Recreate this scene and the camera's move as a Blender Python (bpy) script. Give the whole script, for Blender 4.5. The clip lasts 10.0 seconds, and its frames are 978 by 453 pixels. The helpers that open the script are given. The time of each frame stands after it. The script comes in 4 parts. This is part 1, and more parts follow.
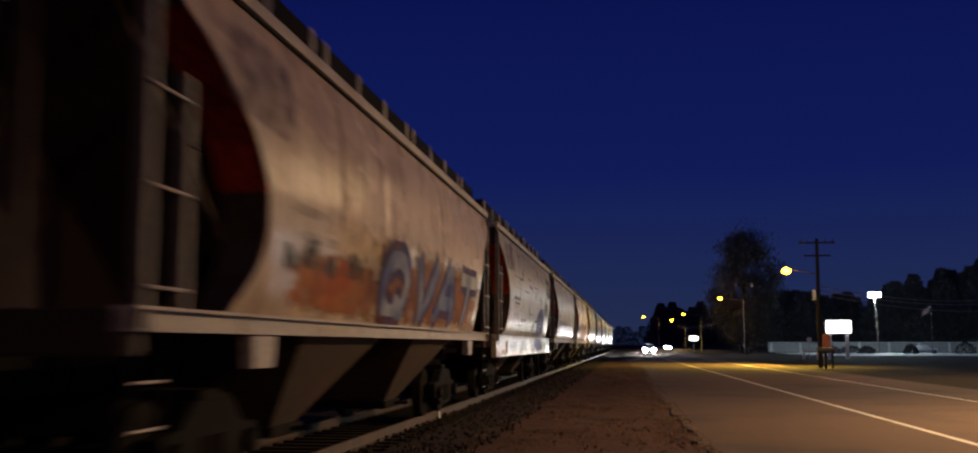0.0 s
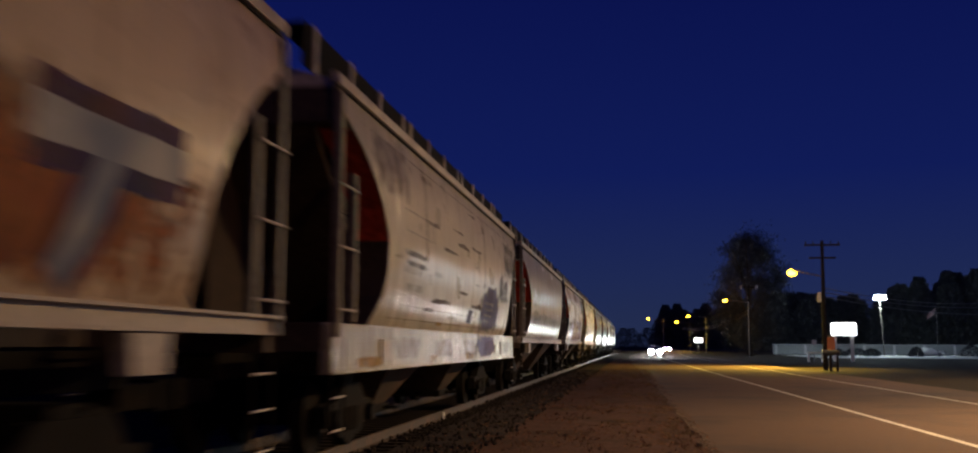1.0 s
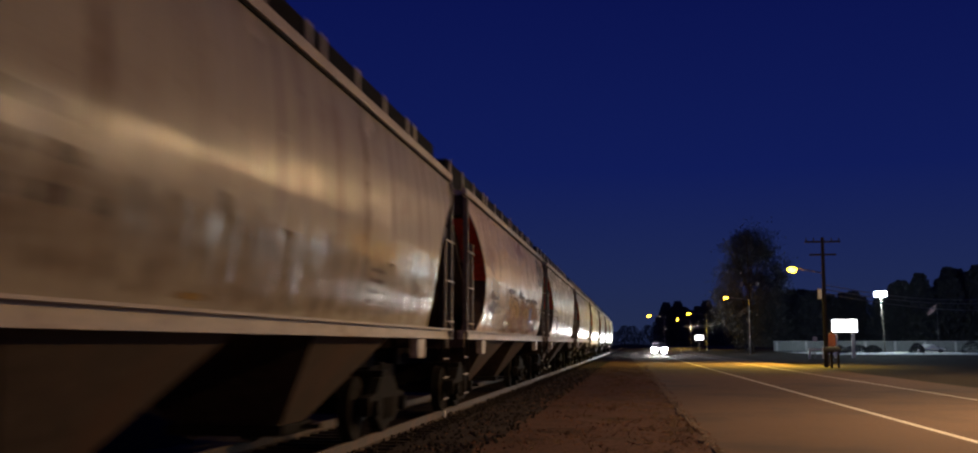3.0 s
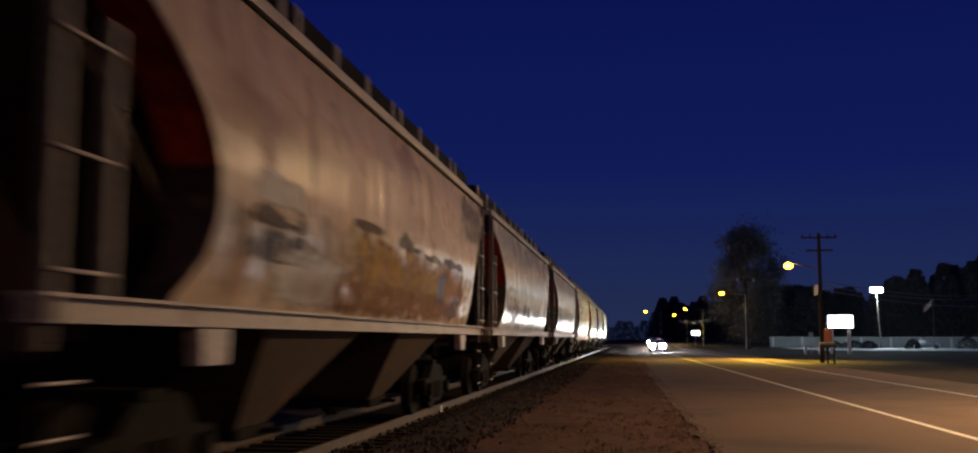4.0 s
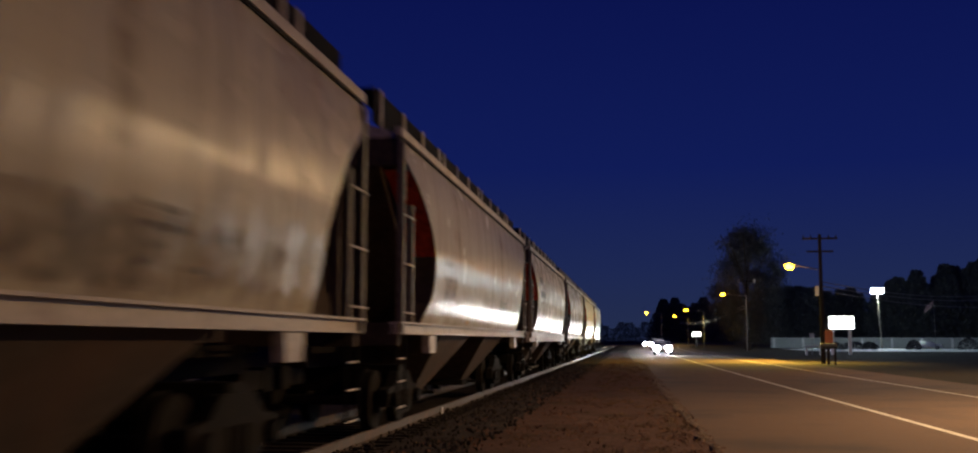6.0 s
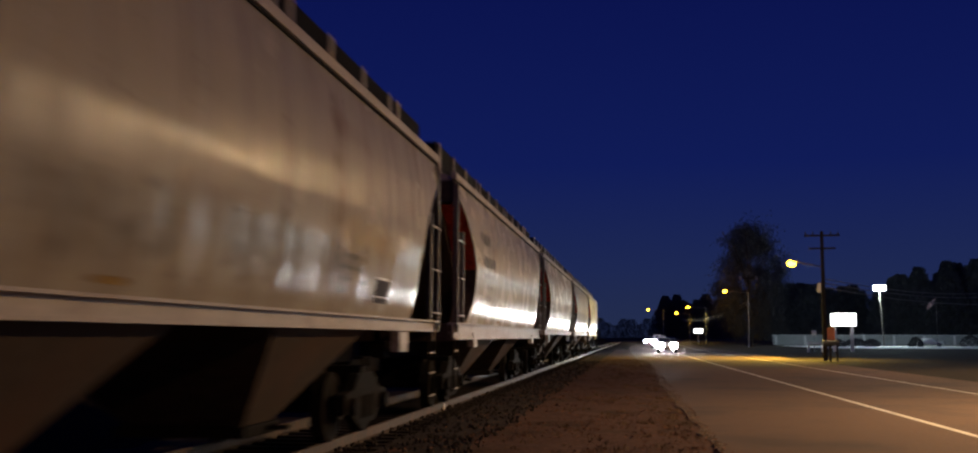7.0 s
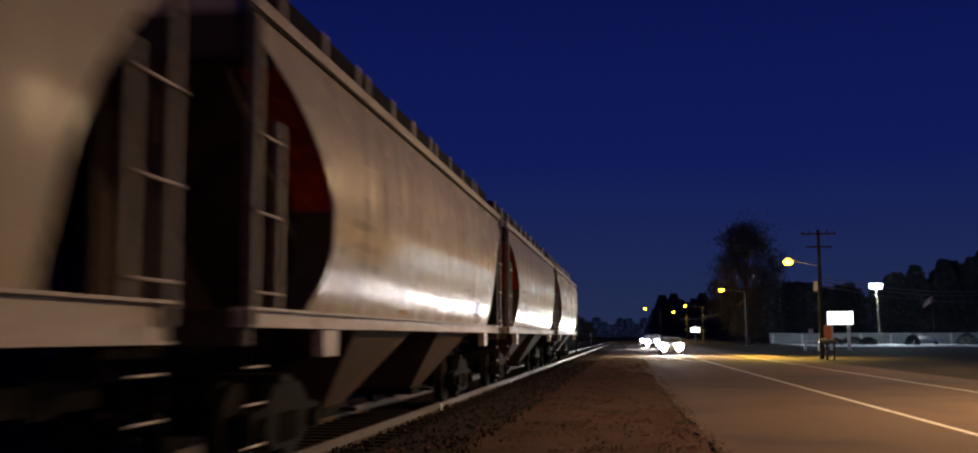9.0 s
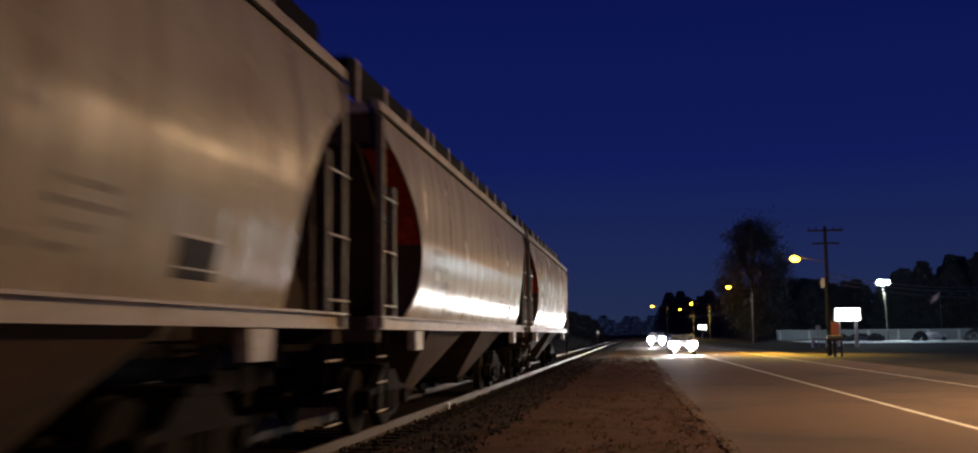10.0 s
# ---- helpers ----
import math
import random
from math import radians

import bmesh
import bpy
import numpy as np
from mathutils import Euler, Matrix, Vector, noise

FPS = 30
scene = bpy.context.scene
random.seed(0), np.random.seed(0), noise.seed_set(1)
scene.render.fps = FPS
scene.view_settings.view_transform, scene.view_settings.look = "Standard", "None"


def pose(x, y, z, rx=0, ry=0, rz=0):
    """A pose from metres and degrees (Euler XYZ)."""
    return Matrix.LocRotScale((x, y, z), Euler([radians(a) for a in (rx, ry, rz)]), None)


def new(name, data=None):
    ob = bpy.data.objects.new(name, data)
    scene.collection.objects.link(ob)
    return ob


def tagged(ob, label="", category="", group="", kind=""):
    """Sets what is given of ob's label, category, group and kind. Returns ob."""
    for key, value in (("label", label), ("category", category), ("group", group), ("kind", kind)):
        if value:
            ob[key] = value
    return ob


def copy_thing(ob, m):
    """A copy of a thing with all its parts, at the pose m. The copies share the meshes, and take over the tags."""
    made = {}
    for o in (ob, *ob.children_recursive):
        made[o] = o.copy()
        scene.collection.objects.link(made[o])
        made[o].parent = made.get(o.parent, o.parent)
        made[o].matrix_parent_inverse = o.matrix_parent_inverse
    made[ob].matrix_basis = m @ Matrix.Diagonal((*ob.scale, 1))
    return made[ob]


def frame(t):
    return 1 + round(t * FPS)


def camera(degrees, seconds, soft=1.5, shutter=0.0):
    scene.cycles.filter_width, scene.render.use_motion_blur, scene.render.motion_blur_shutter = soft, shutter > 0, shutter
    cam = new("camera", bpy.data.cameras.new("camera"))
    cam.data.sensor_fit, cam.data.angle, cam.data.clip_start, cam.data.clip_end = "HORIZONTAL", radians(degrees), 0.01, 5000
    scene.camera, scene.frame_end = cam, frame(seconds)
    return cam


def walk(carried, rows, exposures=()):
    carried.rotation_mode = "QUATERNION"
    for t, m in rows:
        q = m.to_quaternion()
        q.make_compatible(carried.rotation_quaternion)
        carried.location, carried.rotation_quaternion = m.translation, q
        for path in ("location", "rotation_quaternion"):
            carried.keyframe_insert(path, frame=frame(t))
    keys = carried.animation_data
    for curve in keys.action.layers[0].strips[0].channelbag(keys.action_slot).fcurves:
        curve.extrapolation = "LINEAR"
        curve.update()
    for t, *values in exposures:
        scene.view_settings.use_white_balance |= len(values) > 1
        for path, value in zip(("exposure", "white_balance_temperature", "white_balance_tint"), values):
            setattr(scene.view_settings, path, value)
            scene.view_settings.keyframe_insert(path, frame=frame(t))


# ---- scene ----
# ---------------------------------------------------------------- camera and its walk
cam = camera(49.5, 10.0, soft=2.1, shutter=0.7)
EYE = (0.0, 0.0, 1.55)
TURNS = [
    (0.0, 7.530, 6.336, 0.032),
    (0.5, 7.601, 6.207, 0.231),
    (1.0, 7.796, 6.389, 0.261),
    (1.5, 7.964, 6.418, 0.279),
    (2.0, 7.959, 6.341, 0.286),
    (2.5, 7.908, 6.392, -0.019),
    (4.0, 7.637, 6.034, 0.112),
    (4.5, 7.785, 6.071, 0.128),
    (5.0, 7.825, 6.211, 0.000),
    (5.5, 7.636, 6.165, 0.023),
    (7.0, 7.782, 5.933, 0.094),
    (7.5, 7.641, 5.828, 0.055),
    (8.0, 7.717, 5.982, -0.210),
    (8.5, 7.763, 5.902, -0.214),
    (9.0, 7.606, 5.917, -0.134),
    (9.5, 7.502, 5.741, -0.337),
    (10.0, 7.935, 5.848, -0.482),
]
walk(cam, [(t, pose(*EYE, 0, 0, yaw) @ pose(0, 0, 0, 90 + pitch) @ pose(0, 0, 0, 0, 0, roll))
           for t, yaw, pitch, roll in TURNS], exposures=[(0.0, 0.0), (10.0, 0.0)])

# ---------------------------------------------------------------- dusk sky
world = bpy.data.worlds.new("dusk")
scene.world = world
world.use_nodes = True
wn, wl = world.node_tree.nodes, world.node_tree.links
wn.clear()
w_out = wn.new("ShaderNodeOutputWorld")
w_bg = wn.new("ShaderNodeBackground")
w_tc = wn.new("ShaderNodeTexCoord")
w_sep = wn.new("ShaderNodeSeparateXYZ")
w_ramp = wn.new("ShaderNodeValToRGB")
wl.new(w_tc.outputs["Generated"], w_sep.inputs[0])
wl.new(w_sep.outputs["Z"], w_ramp.inputs[0])
wl.new(w_ramp.outputs[0], w_bg.inputs[0])
wl.new(w_bg.outputs[0], w_out.inputs[0])
els = w_ramp.color_ramp.elements
els[0].position, els[0].color = 0.0, (0.0175, 0.0265, 0.070, 1)
els[1].position, els[1].color = 1.0, (0.0024, 0.0040, 0.045, 1)
for at, col in ((0.06, (0.0125, 0.0215, 0.084)), (0.16, (0.0052, 0.0113, 0.094)), (0.34, (0.0030, 0.0060, 0.072))):
    e = els.new(at)
    e.color = (*col, 1)
w_bg.inputs[1].default_value = 1.0

SODIUM = (1.0, 0.68, 0.10)
ORANGE_LIGHT = (1.0, 0.55, 0.25)
WARM_LIGHT = (1.0, 0.64, 0.32)


def bulb_light(name, at, power, color, radius=0.2):
    """A street lamp that throws its light all round."""
    data = bpy.data.lights.new(name, "POINT")
    data.shadow_soft_size, data.energy, data.color = radius, power, color
    ob = new(name, data)
    ob.matrix_basis = pose(*at)
    return ob


def lamp_light(name, at, power, color, size=0.35, spread=160, tilt=0):
    """A street lamp's light, under its glowing lens, shining down."""
    data = bpy.data.lights.new(name, "AREA")
    data.shape, data.size, data.energy, data.color, data.spread = "DISK", size, power, color, radians(spread)
    ob = new(name, data)
    ob.matrix_basis = pose(*at, 0, tilt, 0)
    return ob


# ---------------------------------------------------------------- materials
def mat(name, base, rough=0.6, metal=0.0, noise_scale=6.0, vary=0.25, bump=0.15, second=None, second_amount=0.4,
        second_scale=1.2, coat=0.0, streak=0.0, spec=0.4):
    """A painted, weathered or natural surface with variation at two scales."""
    m = bpy.data.materials.new(name)
    m.use_nodes = True
    n, l = m.node_tree.nodes, m.node_tree.links
    b = n["Principled BSDF"]
    tc = n.new("ShaderNodeTexCoord")
    fine = n.new("ShaderNodeTexNoise")
    fine.inputs["Scale"].default_value, fine.inputs["Detail"].default_value = noise_scale, 6
    l.new(tc.outputs["Object"], fine.inputs["Vector"])
    coarse = n.new("ShaderNodeTexNoise")
    coarse.inputs["Scale"].default_value, coarse.inputs["Detail"].default_value = second_scale, 5
    mp = n.new("ShaderNodeMapping")
    mp.inputs["Scale"].default_value = (1, 1, 1 - streak)
    l.new(tc.outputs["Object"], mp.inputs[0])
    l.new(mp.outputs[0], coarse.inputs["Vector"])
    ramp = n.new("ShaderNodeValToRGB")
    lo = [max(0, c * (1 - vary)) for c in base]
    hi = [min(1, c * (1 + vary)) for c in base]
    ramp.color_ramp.elements[0].position, ramp.color_ramp.elements[0].color = 0.3, (*lo, 1)
    ramp.color_ramp.elements[1].position, ramp.color_ramp.elements[1].color = 0.7, (*hi, 1)
    l.new(fine.outputs[0], ramp.inputs[0])
    mix = n.new("ShaderNodeMix")
    mix.data_type = "RGBA"
    sharp = n.new("ShaderNodeMapRange")
    sharp.inputs[1].default_value, sharp.inputs[2].default_value = 0.5, 0.75
    sharp.inputs[4].default_value = second_amount if second else 0.0
    l.new(coarse.outputs[0], sharp.inputs[0])
    l.new(sharp.outputs[0], mix.inputs["Factor"])
    l.new(ramp.outputs[0], mix.inputs["A"])
    mix.inputs["B"].default_value = (*(second or base), 1)
    l.new(mix.outputs["Result"], b.inputs["Base Color"])
    rr = n.new("ShaderNodeMapRange")
    rr.inputs[3].default_value, rr.inputs[4].default_value = max(0.03, rough - 0.12), min(1, rough + 0.12)
    l.new(fine.outputs[0], rr.inputs[0])
    l.new(rr.outputs[0], b.inputs["Roughness"])
    b.inputs["Metallic"].default_value = metal
    b.inputs["Coat Weight"].default_value = coat
    b.inputs["Specular IOR Level"].default_value = spec
    bp = n.new("ShaderNodeBump")
    bp.inputs["Strength"].default_value, bp.inputs["Distance"].default_value = bump, 0.01
    l.new(fine.outputs[0], bp.inputs["Height"])
    l.new(bp.outputs[0], b.inputs["Normal"])
    return m


def glow(name, color, strength):
    m = bpy.data.materials.new(name)
    m.use_nodes = True
    n, l = m.node_tree.nodes, m.node_tree.links
    n.clear()
    e, o = n.new("ShaderNodeEmission"), n.new("ShaderNodeOutputMaterial")
    e.inputs[0].default_value, e.inputs[1].default_value = (*color, 1), strength
    l.new(e.outputs[0], o.inputs[0])
    return m


def hopper_paint(name, base, dirt, rust=0.35, gloss=0.33):
    """Grey enamel on a hopper's side: sheet waviness, rain streaks, rust and road dirt near the sill."""
    m = bpy.data.materials.new(name)
    m.use_nodes = True
    n, l = m.node_tree.nodes, m.node_tree.links
    b = n["Principled BSDF"]
    tc = n.new("ShaderNodeTexCoord")
    info = n.new("ShaderNodeObjectInfo")
    add = n.new("ShaderNodeVectorMath")
    shift = n.new("ShaderNodeVectorMath")
    shift.operation = "SCALE"
    shift.inputs[0].default_value = (13.0, 57.0, 9.0)
    l.new(info.outputs["Random"], shift.inputs["Scale"])
    l.new(tc.outputs["Object"], add.inputs[0])
    l.new(shift.outputs[0], add.inputs[1])

    def noise_at(scale, detail, squash):
        mp = n.new("ShaderNodeMapping")
        mp.inputs["Scale"].default_value = squash
        l.new(add.outputs[0], mp.inputs[0])
        t = n.new("ShaderNodeTexNoise")
        t.inputs["Scale"].default_value, t.inputs["Detail"].default_value = scale, detail
        l.new(mp.outputs[0], t.inputs["Vector"])
        return t.outputs[0]

    def span(src, a, z, top):
        r = n.new("ShaderNodeMapRange")
        r.inputs[1].default_value, r.inputs[2].default_value, r.inputs[4].default_value = a, z, top
        l.new(src, r.inputs[0])
        return r.outputs[0]

    def blend(fac, a, col):
        x = n.new("ShaderNodeMix")
        x.data_type = "RGBA"
        l.new(fac, x.inputs["Factor"])
        if isinstance(a, tuple):
            x.inputs["A"].default_value = (*a, 1)
        else:
            l.new(a, x.inputs["A"])
        x.inputs["B"].default_value = (*col, 1)
        return x.outputs["Result"]

    grain = noise_at(38.0, 5, (1, 1, 1))
    mottled = noise_at(1.1, 6, (1, 1, 1.4))
    streaks = noise_at(2.6, 5, (1, 1.6, 0.10))
    patches = noise_at(0.55, 7, (1, 0.7, 1.8))
    spots = noise_at(9.0, 4, (1, 1, 0.8))
    c = blend(span(mottled, 0.35, 0.75, 0.6), base, tuple(v * 0.78 for v in base))
    c = blend(span(streaks, 0.52, 0.72, 0.55), c, dirt)
    c = blend(span(patches, 0.58, 0.70, rust), c, (0.20, 0.095, 0.05))
    c = blend(span(spots, 0.66, 0.74, 0.5), c, (0.09, 0.055, 0.04))
    c = blend(span(grain, 0.45, 0.8, 0.25), c, tuple(v * 0.6 for v in base))
    # dirt thrown up from the track, a band of its own along the sill
    sep = n.new("ShaderNodeSeparateXYZ")
    l.new(tc.outputs["Object"], sep.inputs[0])
    low = span(sep.outputs["Z"], 2.5, 1.6, 1.0)
    mul = n.new("ShaderNodeMath")
    mul.operation = "MULTIPLY"
    l.new(low, mul.inputs[0])
    l.new(span(mottled, 0.3, 0.65, 0.6), mul.inputs[1])
    c = blend(mul.outputs[0], c, dirt)
    l.new(c, b.inputs["Base Color"])
    b.inputs["Specular IOR Level"].default_value = 0.09
    rr = n.new("ShaderNodeMapRange")
    rr.inputs[3].default_value, rr.inputs[4].default_value = gloss - 0.15, gloss + 0.02
    l.new(mottled, rr.inputs[0])
    l.new(rr.outputs[0], b.inputs["Roughness"])
    wave = noise_at(0.9, 2, (1, 1.1, 0.6))
    b1, b2 = n.new("ShaderNodeBump"), n.new("ShaderNodeBump")
    b1.inputs["Strength"].default_value, b1.inputs["Distance"].default_value = 0.3, 0.03
    b2.inputs["Strength"].default_value, b2.inputs["Distance"].default_value = 0.10, 0.004
    l.new(wave, b1.inputs["Height"])
    l.new(grain, b2.inputs["Height"])
    b3 = n.new("ShaderNodeBump")
    b3.inputs["Strength"].default_value, b3.inputs["Distance"].default_value = 0.9, 0.065
    l.new(noise_at(1.0, 1.5, (0.4, 2.9, 0.14)), b3.inputs["Height"])
    l.new(b1.outputs[0], b3.inputs["Normal"])
    l.new(b3.outputs[0], b2.inputs["Normal"])
    l.new(b2.outputs[0], b.inputs["Normal"])
    return m


PAINT = [
    hopper_paint("grey_enamel", (0.48, 0.47, 0.38), (0.24, 0.19, 0.15), 0.30, 0.31),
    hopper_paint("tan_enamel", (0.63, 0.54, 0.41), (0.26, 0.18, 0.12), 0.55, 0.34),
    hopper_paint("pale_enamel", (0.56, 0.55, 0.43), (0.27, 0.22, 0.18), 0.22, 0.33),
    hopper_paint("chalky_enamel", (0.49, 0.475, 0.37), (0.20, 0.17, 0.12), 0.32, 0.36),
]
SILL = mat("sill_paint", (0.42, 0.39, 0.35), 0.55, 0, 14, 0.25, 0.2, (0.20, 0.11, 0.07), 0.6, 1.3)
RUSTY = mat("rusty_slope_sheet", (0.47, 0.054, 0.030), 0.85, 0, 9, 0.4, 0.3, (0.05, 0.02, 0.016), 0.8, 1.6, spec=0.06)
# Dark brown with the shade between the wagons put into it.
SHADED_BROWN = mat("shaded_brown_end_sheet", (0.048, 0.032, 0.025), 0.7, 0, 9, 0.4, 0.3, (0.07, 0.05, 0.04), 0.6, 1.5)
# Near black: the shade beneath the wagons is part of this colour.
SHADED_STEEL = mat("shaded_cast_steel", (0.009, 0.008, 0.007), 0.85, 0.0, 20, 0.4, 0.3, (0.03, 0.019, 0.013), 0.5, 3, spec=0.12)
# Much darker than the sill: shade under the wagon is in this colour.
SHADED_BAY = mat("shaded_bay_paint", (0.082, 0.064, 0.052), 0.65, 0, 7, 0.3, 0.25, (0.12, 0.07, 0.05), 0.75, 1.1, streak=0.6, spec=0.2)
POSTPAINT = mat("ladder_paint", (0.13, 0.115, 0.10), 0.6, 0, 14, 0.3, 0.2, (0.12, 0.07, 0.05), 0.5, 2)
SHADED_GRATING = mat("shaded_grating", (0.009, 0.008, 0.009), 0.9, 0.0, 25, 0.25, 0.2, spec=0.08)
RUNG = mat("ladder_steel", (0.50, 0.47, 0.43), 0.5, 0.1, 20, 0.25, 0.2, (0.18, 0.10, 0.06), 0.5, 2)
RAIL_TOP = mat("rail_steel", (0.095, 0.078, 0.066), 0.62, 0.15, 12, 0.25, 0.2, (0.20, 0.11, 0.07), 0.6, 2, spec=0.3)
TIMBER = mat("creosoted_timber", (0.025, 0.02, 0.017), 0.85, 0, 14, 0.4, 0.5, spec=0.1)
STONE = mat("ballast_stone", (0.036, 0.029, 0.025), 0.9, 0, 18, 0.5, 0.8, (0.06, 0.05, 0.04), 0.6, 0.8, spec=0.1)
EARTH = mat("verge_earth", (0.102, 0.060, 0.046), 0.95, 0, 11, 0.45, 0.6, (0.034, 0.026, 0.016), 0.9, 0.7, spec=0.08)
SCRUB = mat("scrub_bank", (0.020, 0.015, 0.010), 0.95, 0, 9, 0.5, 0.8, (0.012, 0.011, 0.007), 0.8, 0.6, spec=0.05)
ASPHALT = mat("asphalt", (0.12, 0.078, 0.054), 0.85, 0, 45, 0.35, 0.5, (0.045, 0.043, 0.041), 0.8, 0.35, spec=0.18)
LINE = mat("road_paint", (0.62, 0.58, 0.50), 0.6, 0, 30, 0.2, 0.2, (0.25, 0.23, 0.20), 0.6, 1.4)
GRASS = mat("lawn", (0.036, 0.030, 0.018), 0.95, 0, 9, 0.5, 0.9, (0.035, 0.026, 0.016), 0.7, 0.25, spec=0.08)
WOOD = mat("pole_wood", (0.018, 0.015, 0.014), 0.85, 0, 16, 0.35, 0.5, spec=0.15)
WHITE = mat("white_paint", (0.72, 0.72, 0.70), 0.55, 0, 10, 0.1, 0.1, (0.45, 0.44, 0.40), 0.4, 0.8)
BARK = mat("bark", (0.07, 0.055, 0.042), 0.95, 0, 10, 0.4, 0.6, spec=0.1)
# Paled blue-grey: a veil of glare over dark foliage is mixed in.
HAZED_LEAF = mat("leaf", (0.082, 0.088, 0.090), 0.8, 0, 5, 0.4, 0.2, spec=0.1)
BLACK = mat("black_paint", (0.02, 0.02, 0.02), 0.45, 0, 12, 0.3, 0.1)
ALU = mat("lamp_aluminium", (0.28, 0.28, 0.28), 0.45, 0.6, 12, 0.2, 0.1)


# ---------------------------------------------------------------- mesh helpers
def box(bm, x0, x1, y0, y1, z0, z1, bevel=0.0):
    m = Matrix.LocRotScale(((x0 + x1) / 2, (y0 + y1) / 2, (z0 + z1) / 2), None, (x1 - x0, y1 - y0, z1 - z0))
    r = bmesh.ops.create_cube(bm, size=1.0, matrix=m)
    if bevel:
        es = list({e for v in r["verts"] for e in v.link_edges})
        bmesh.ops.bevel(bm, geom=es, offset=bevel, segments=2, affect="EDGES", profile=0.7)
    return bm


def rod(bm, a, b, r, r2=None, seg=10):
    a, b = Vector(a), Vector(b)
    d = b - a
    m = Matrix.Translation((a + b) / 2) @ d.to_track_quat("Z", "Y").to_matrix().to_4x4()
    bmesh.ops.create_cone(bm, cap_ends=True, segments=seg, radius1=r, radius2=r if r2 is None else r2, depth=d.length, matrix=m)
    return bm


def prism(bm, outline, x0, x1):
    """A solid between x0 and x1 whose outline is a list of (y, z)."""
    a = [bm.verts.new((x0, y, z)) for y, z in outline]
    b = [bm.verts.new((x1, y, z)) for y, z in outline]
    bm.faces.new(a)
    bm.faces.new(b[::-1])
    for i in range(len(a)):
        j = (i + 1) % len(a)
        bm.faces.new((a[j], a[i], b[i], b[j]))
    bmesh.ops.recalc_face_normals(bm, faces=bm.faces)
    return bm


def part(name, bm, material, parent=None, label="", smooth=False):
    """Links a bmesh as one mesh object under a thing or a part."""
    me = bpy.data.meshes.new(name)
    bm.to_mesh(me)
    bm.free()
    me.materials.append(material)
    if smooth:
        for p in me.polygons:
            p.use_smooth = True
    ob = new(name, me)
    if parent:
        ob.parent = parent
    if label:
        ob["label"] = label
    return ob


def B():
    return bmesh.new()


# ---------------------------------------------------------------- ground, road and track
RAIL_Z = 0.17      # top of the rails
TRACK_X = -4.80    # middle of the track


def bend(y):
    """How far the road has swung sideways, y metres ahead."""
    if y < 110:
        return -0.0165 * y
    u = y - 110
    return -1.815 - 0.0165 * u + 0.00024 * u * u


def sheet(name, x_of, y0, y1, step, z, material, cols=1, rough=0.0, seed=1):
    """A strip of ground along the road between two edges given as functions of y."""
    ys = np.arange(y0, y1 + step, step)
    verts, faces = [], []
    for y in ys:
        a, b = x_of(y)
        for k in range(cols + 1):
            x = a + (b - a) * k / cols
            dz = rough * noise.fractal(Vector((x * 1.3, y * 1.3, seed)), 0.8, 2.0, 4) if rough else 0
            verts.append((x, y, z + dz))
    w = cols + 1
    for i in range(len(ys) - 1):
        for k in range(cols):
            faces.append((i * w + k, i * w + k + 1, (i + 1) * w + k + 1, (i + 1) * w + k))
    me = bpy.data.meshes.new(name)
    me.from_pydata(verts, [], faces)
    me.materials.append(material)
    return new(name, me)


ground = sheet("ground", lambda y: (-1500, 1500), -800, 2400, 400, -0.06, GRASS, 8)
tagged(ground, "dark lawn and open land reaching the horizon", "ground", kind="structure")

verge = sheet("verge", lambda y: (-3.4, 1.75 + bend(y)), -12, 130, 0.2, 0.004, EARTH, 30, 0.024)
tagged(verge, "rough verge of bare earth, dead grass and leaves", "verge", kind="structure")


def ragged(y):
    return 1.35 + bend(y) + 0.14 * noise.noise(Vector((0, y * 0.55, 3))) + 0.07 * noise.noise(Vector((0, y * 2.3, 9)))


road = sheet("road", lambda y: (ragged(y), 12.35 + bend(y) + 0.1 * noise.noise(Vector((5, y * 0.5, 1)))), -40, 420, 0.4, 0.02, ASPHALT, 10, 0.0)
tagged(road, "worn asphalt two-lane road with a crumbling edge", "road", kind="structure")

for nm, x, w, lab in (("centre_line", 5.55, 0.14, "worn pale painted line between the lanes"),
                      ("edge_line", 9.7, 0.11, "faded pale painted edge line of the road")):
    ln = sheet(nm, lambda y, x=x, w=w: (x + bend(y) - w / 2, x + bend(y) + w / 2), -30, 400, 1.0, 0.024, LINE)
    tagged(ln, lab, "road marking", kind="structure")

# ballast bed: a low, flat-topped bank of stones
bed = sheet("ballast", lambda y: (TRACK_X - 3.9, TRACK_X + 1.55), -190, 320, 0.25, -0.03, STONE, 16, 0.05, 4)
tagged(bed, "dark stone ballast under the railway track", "ballast", kind="structure")


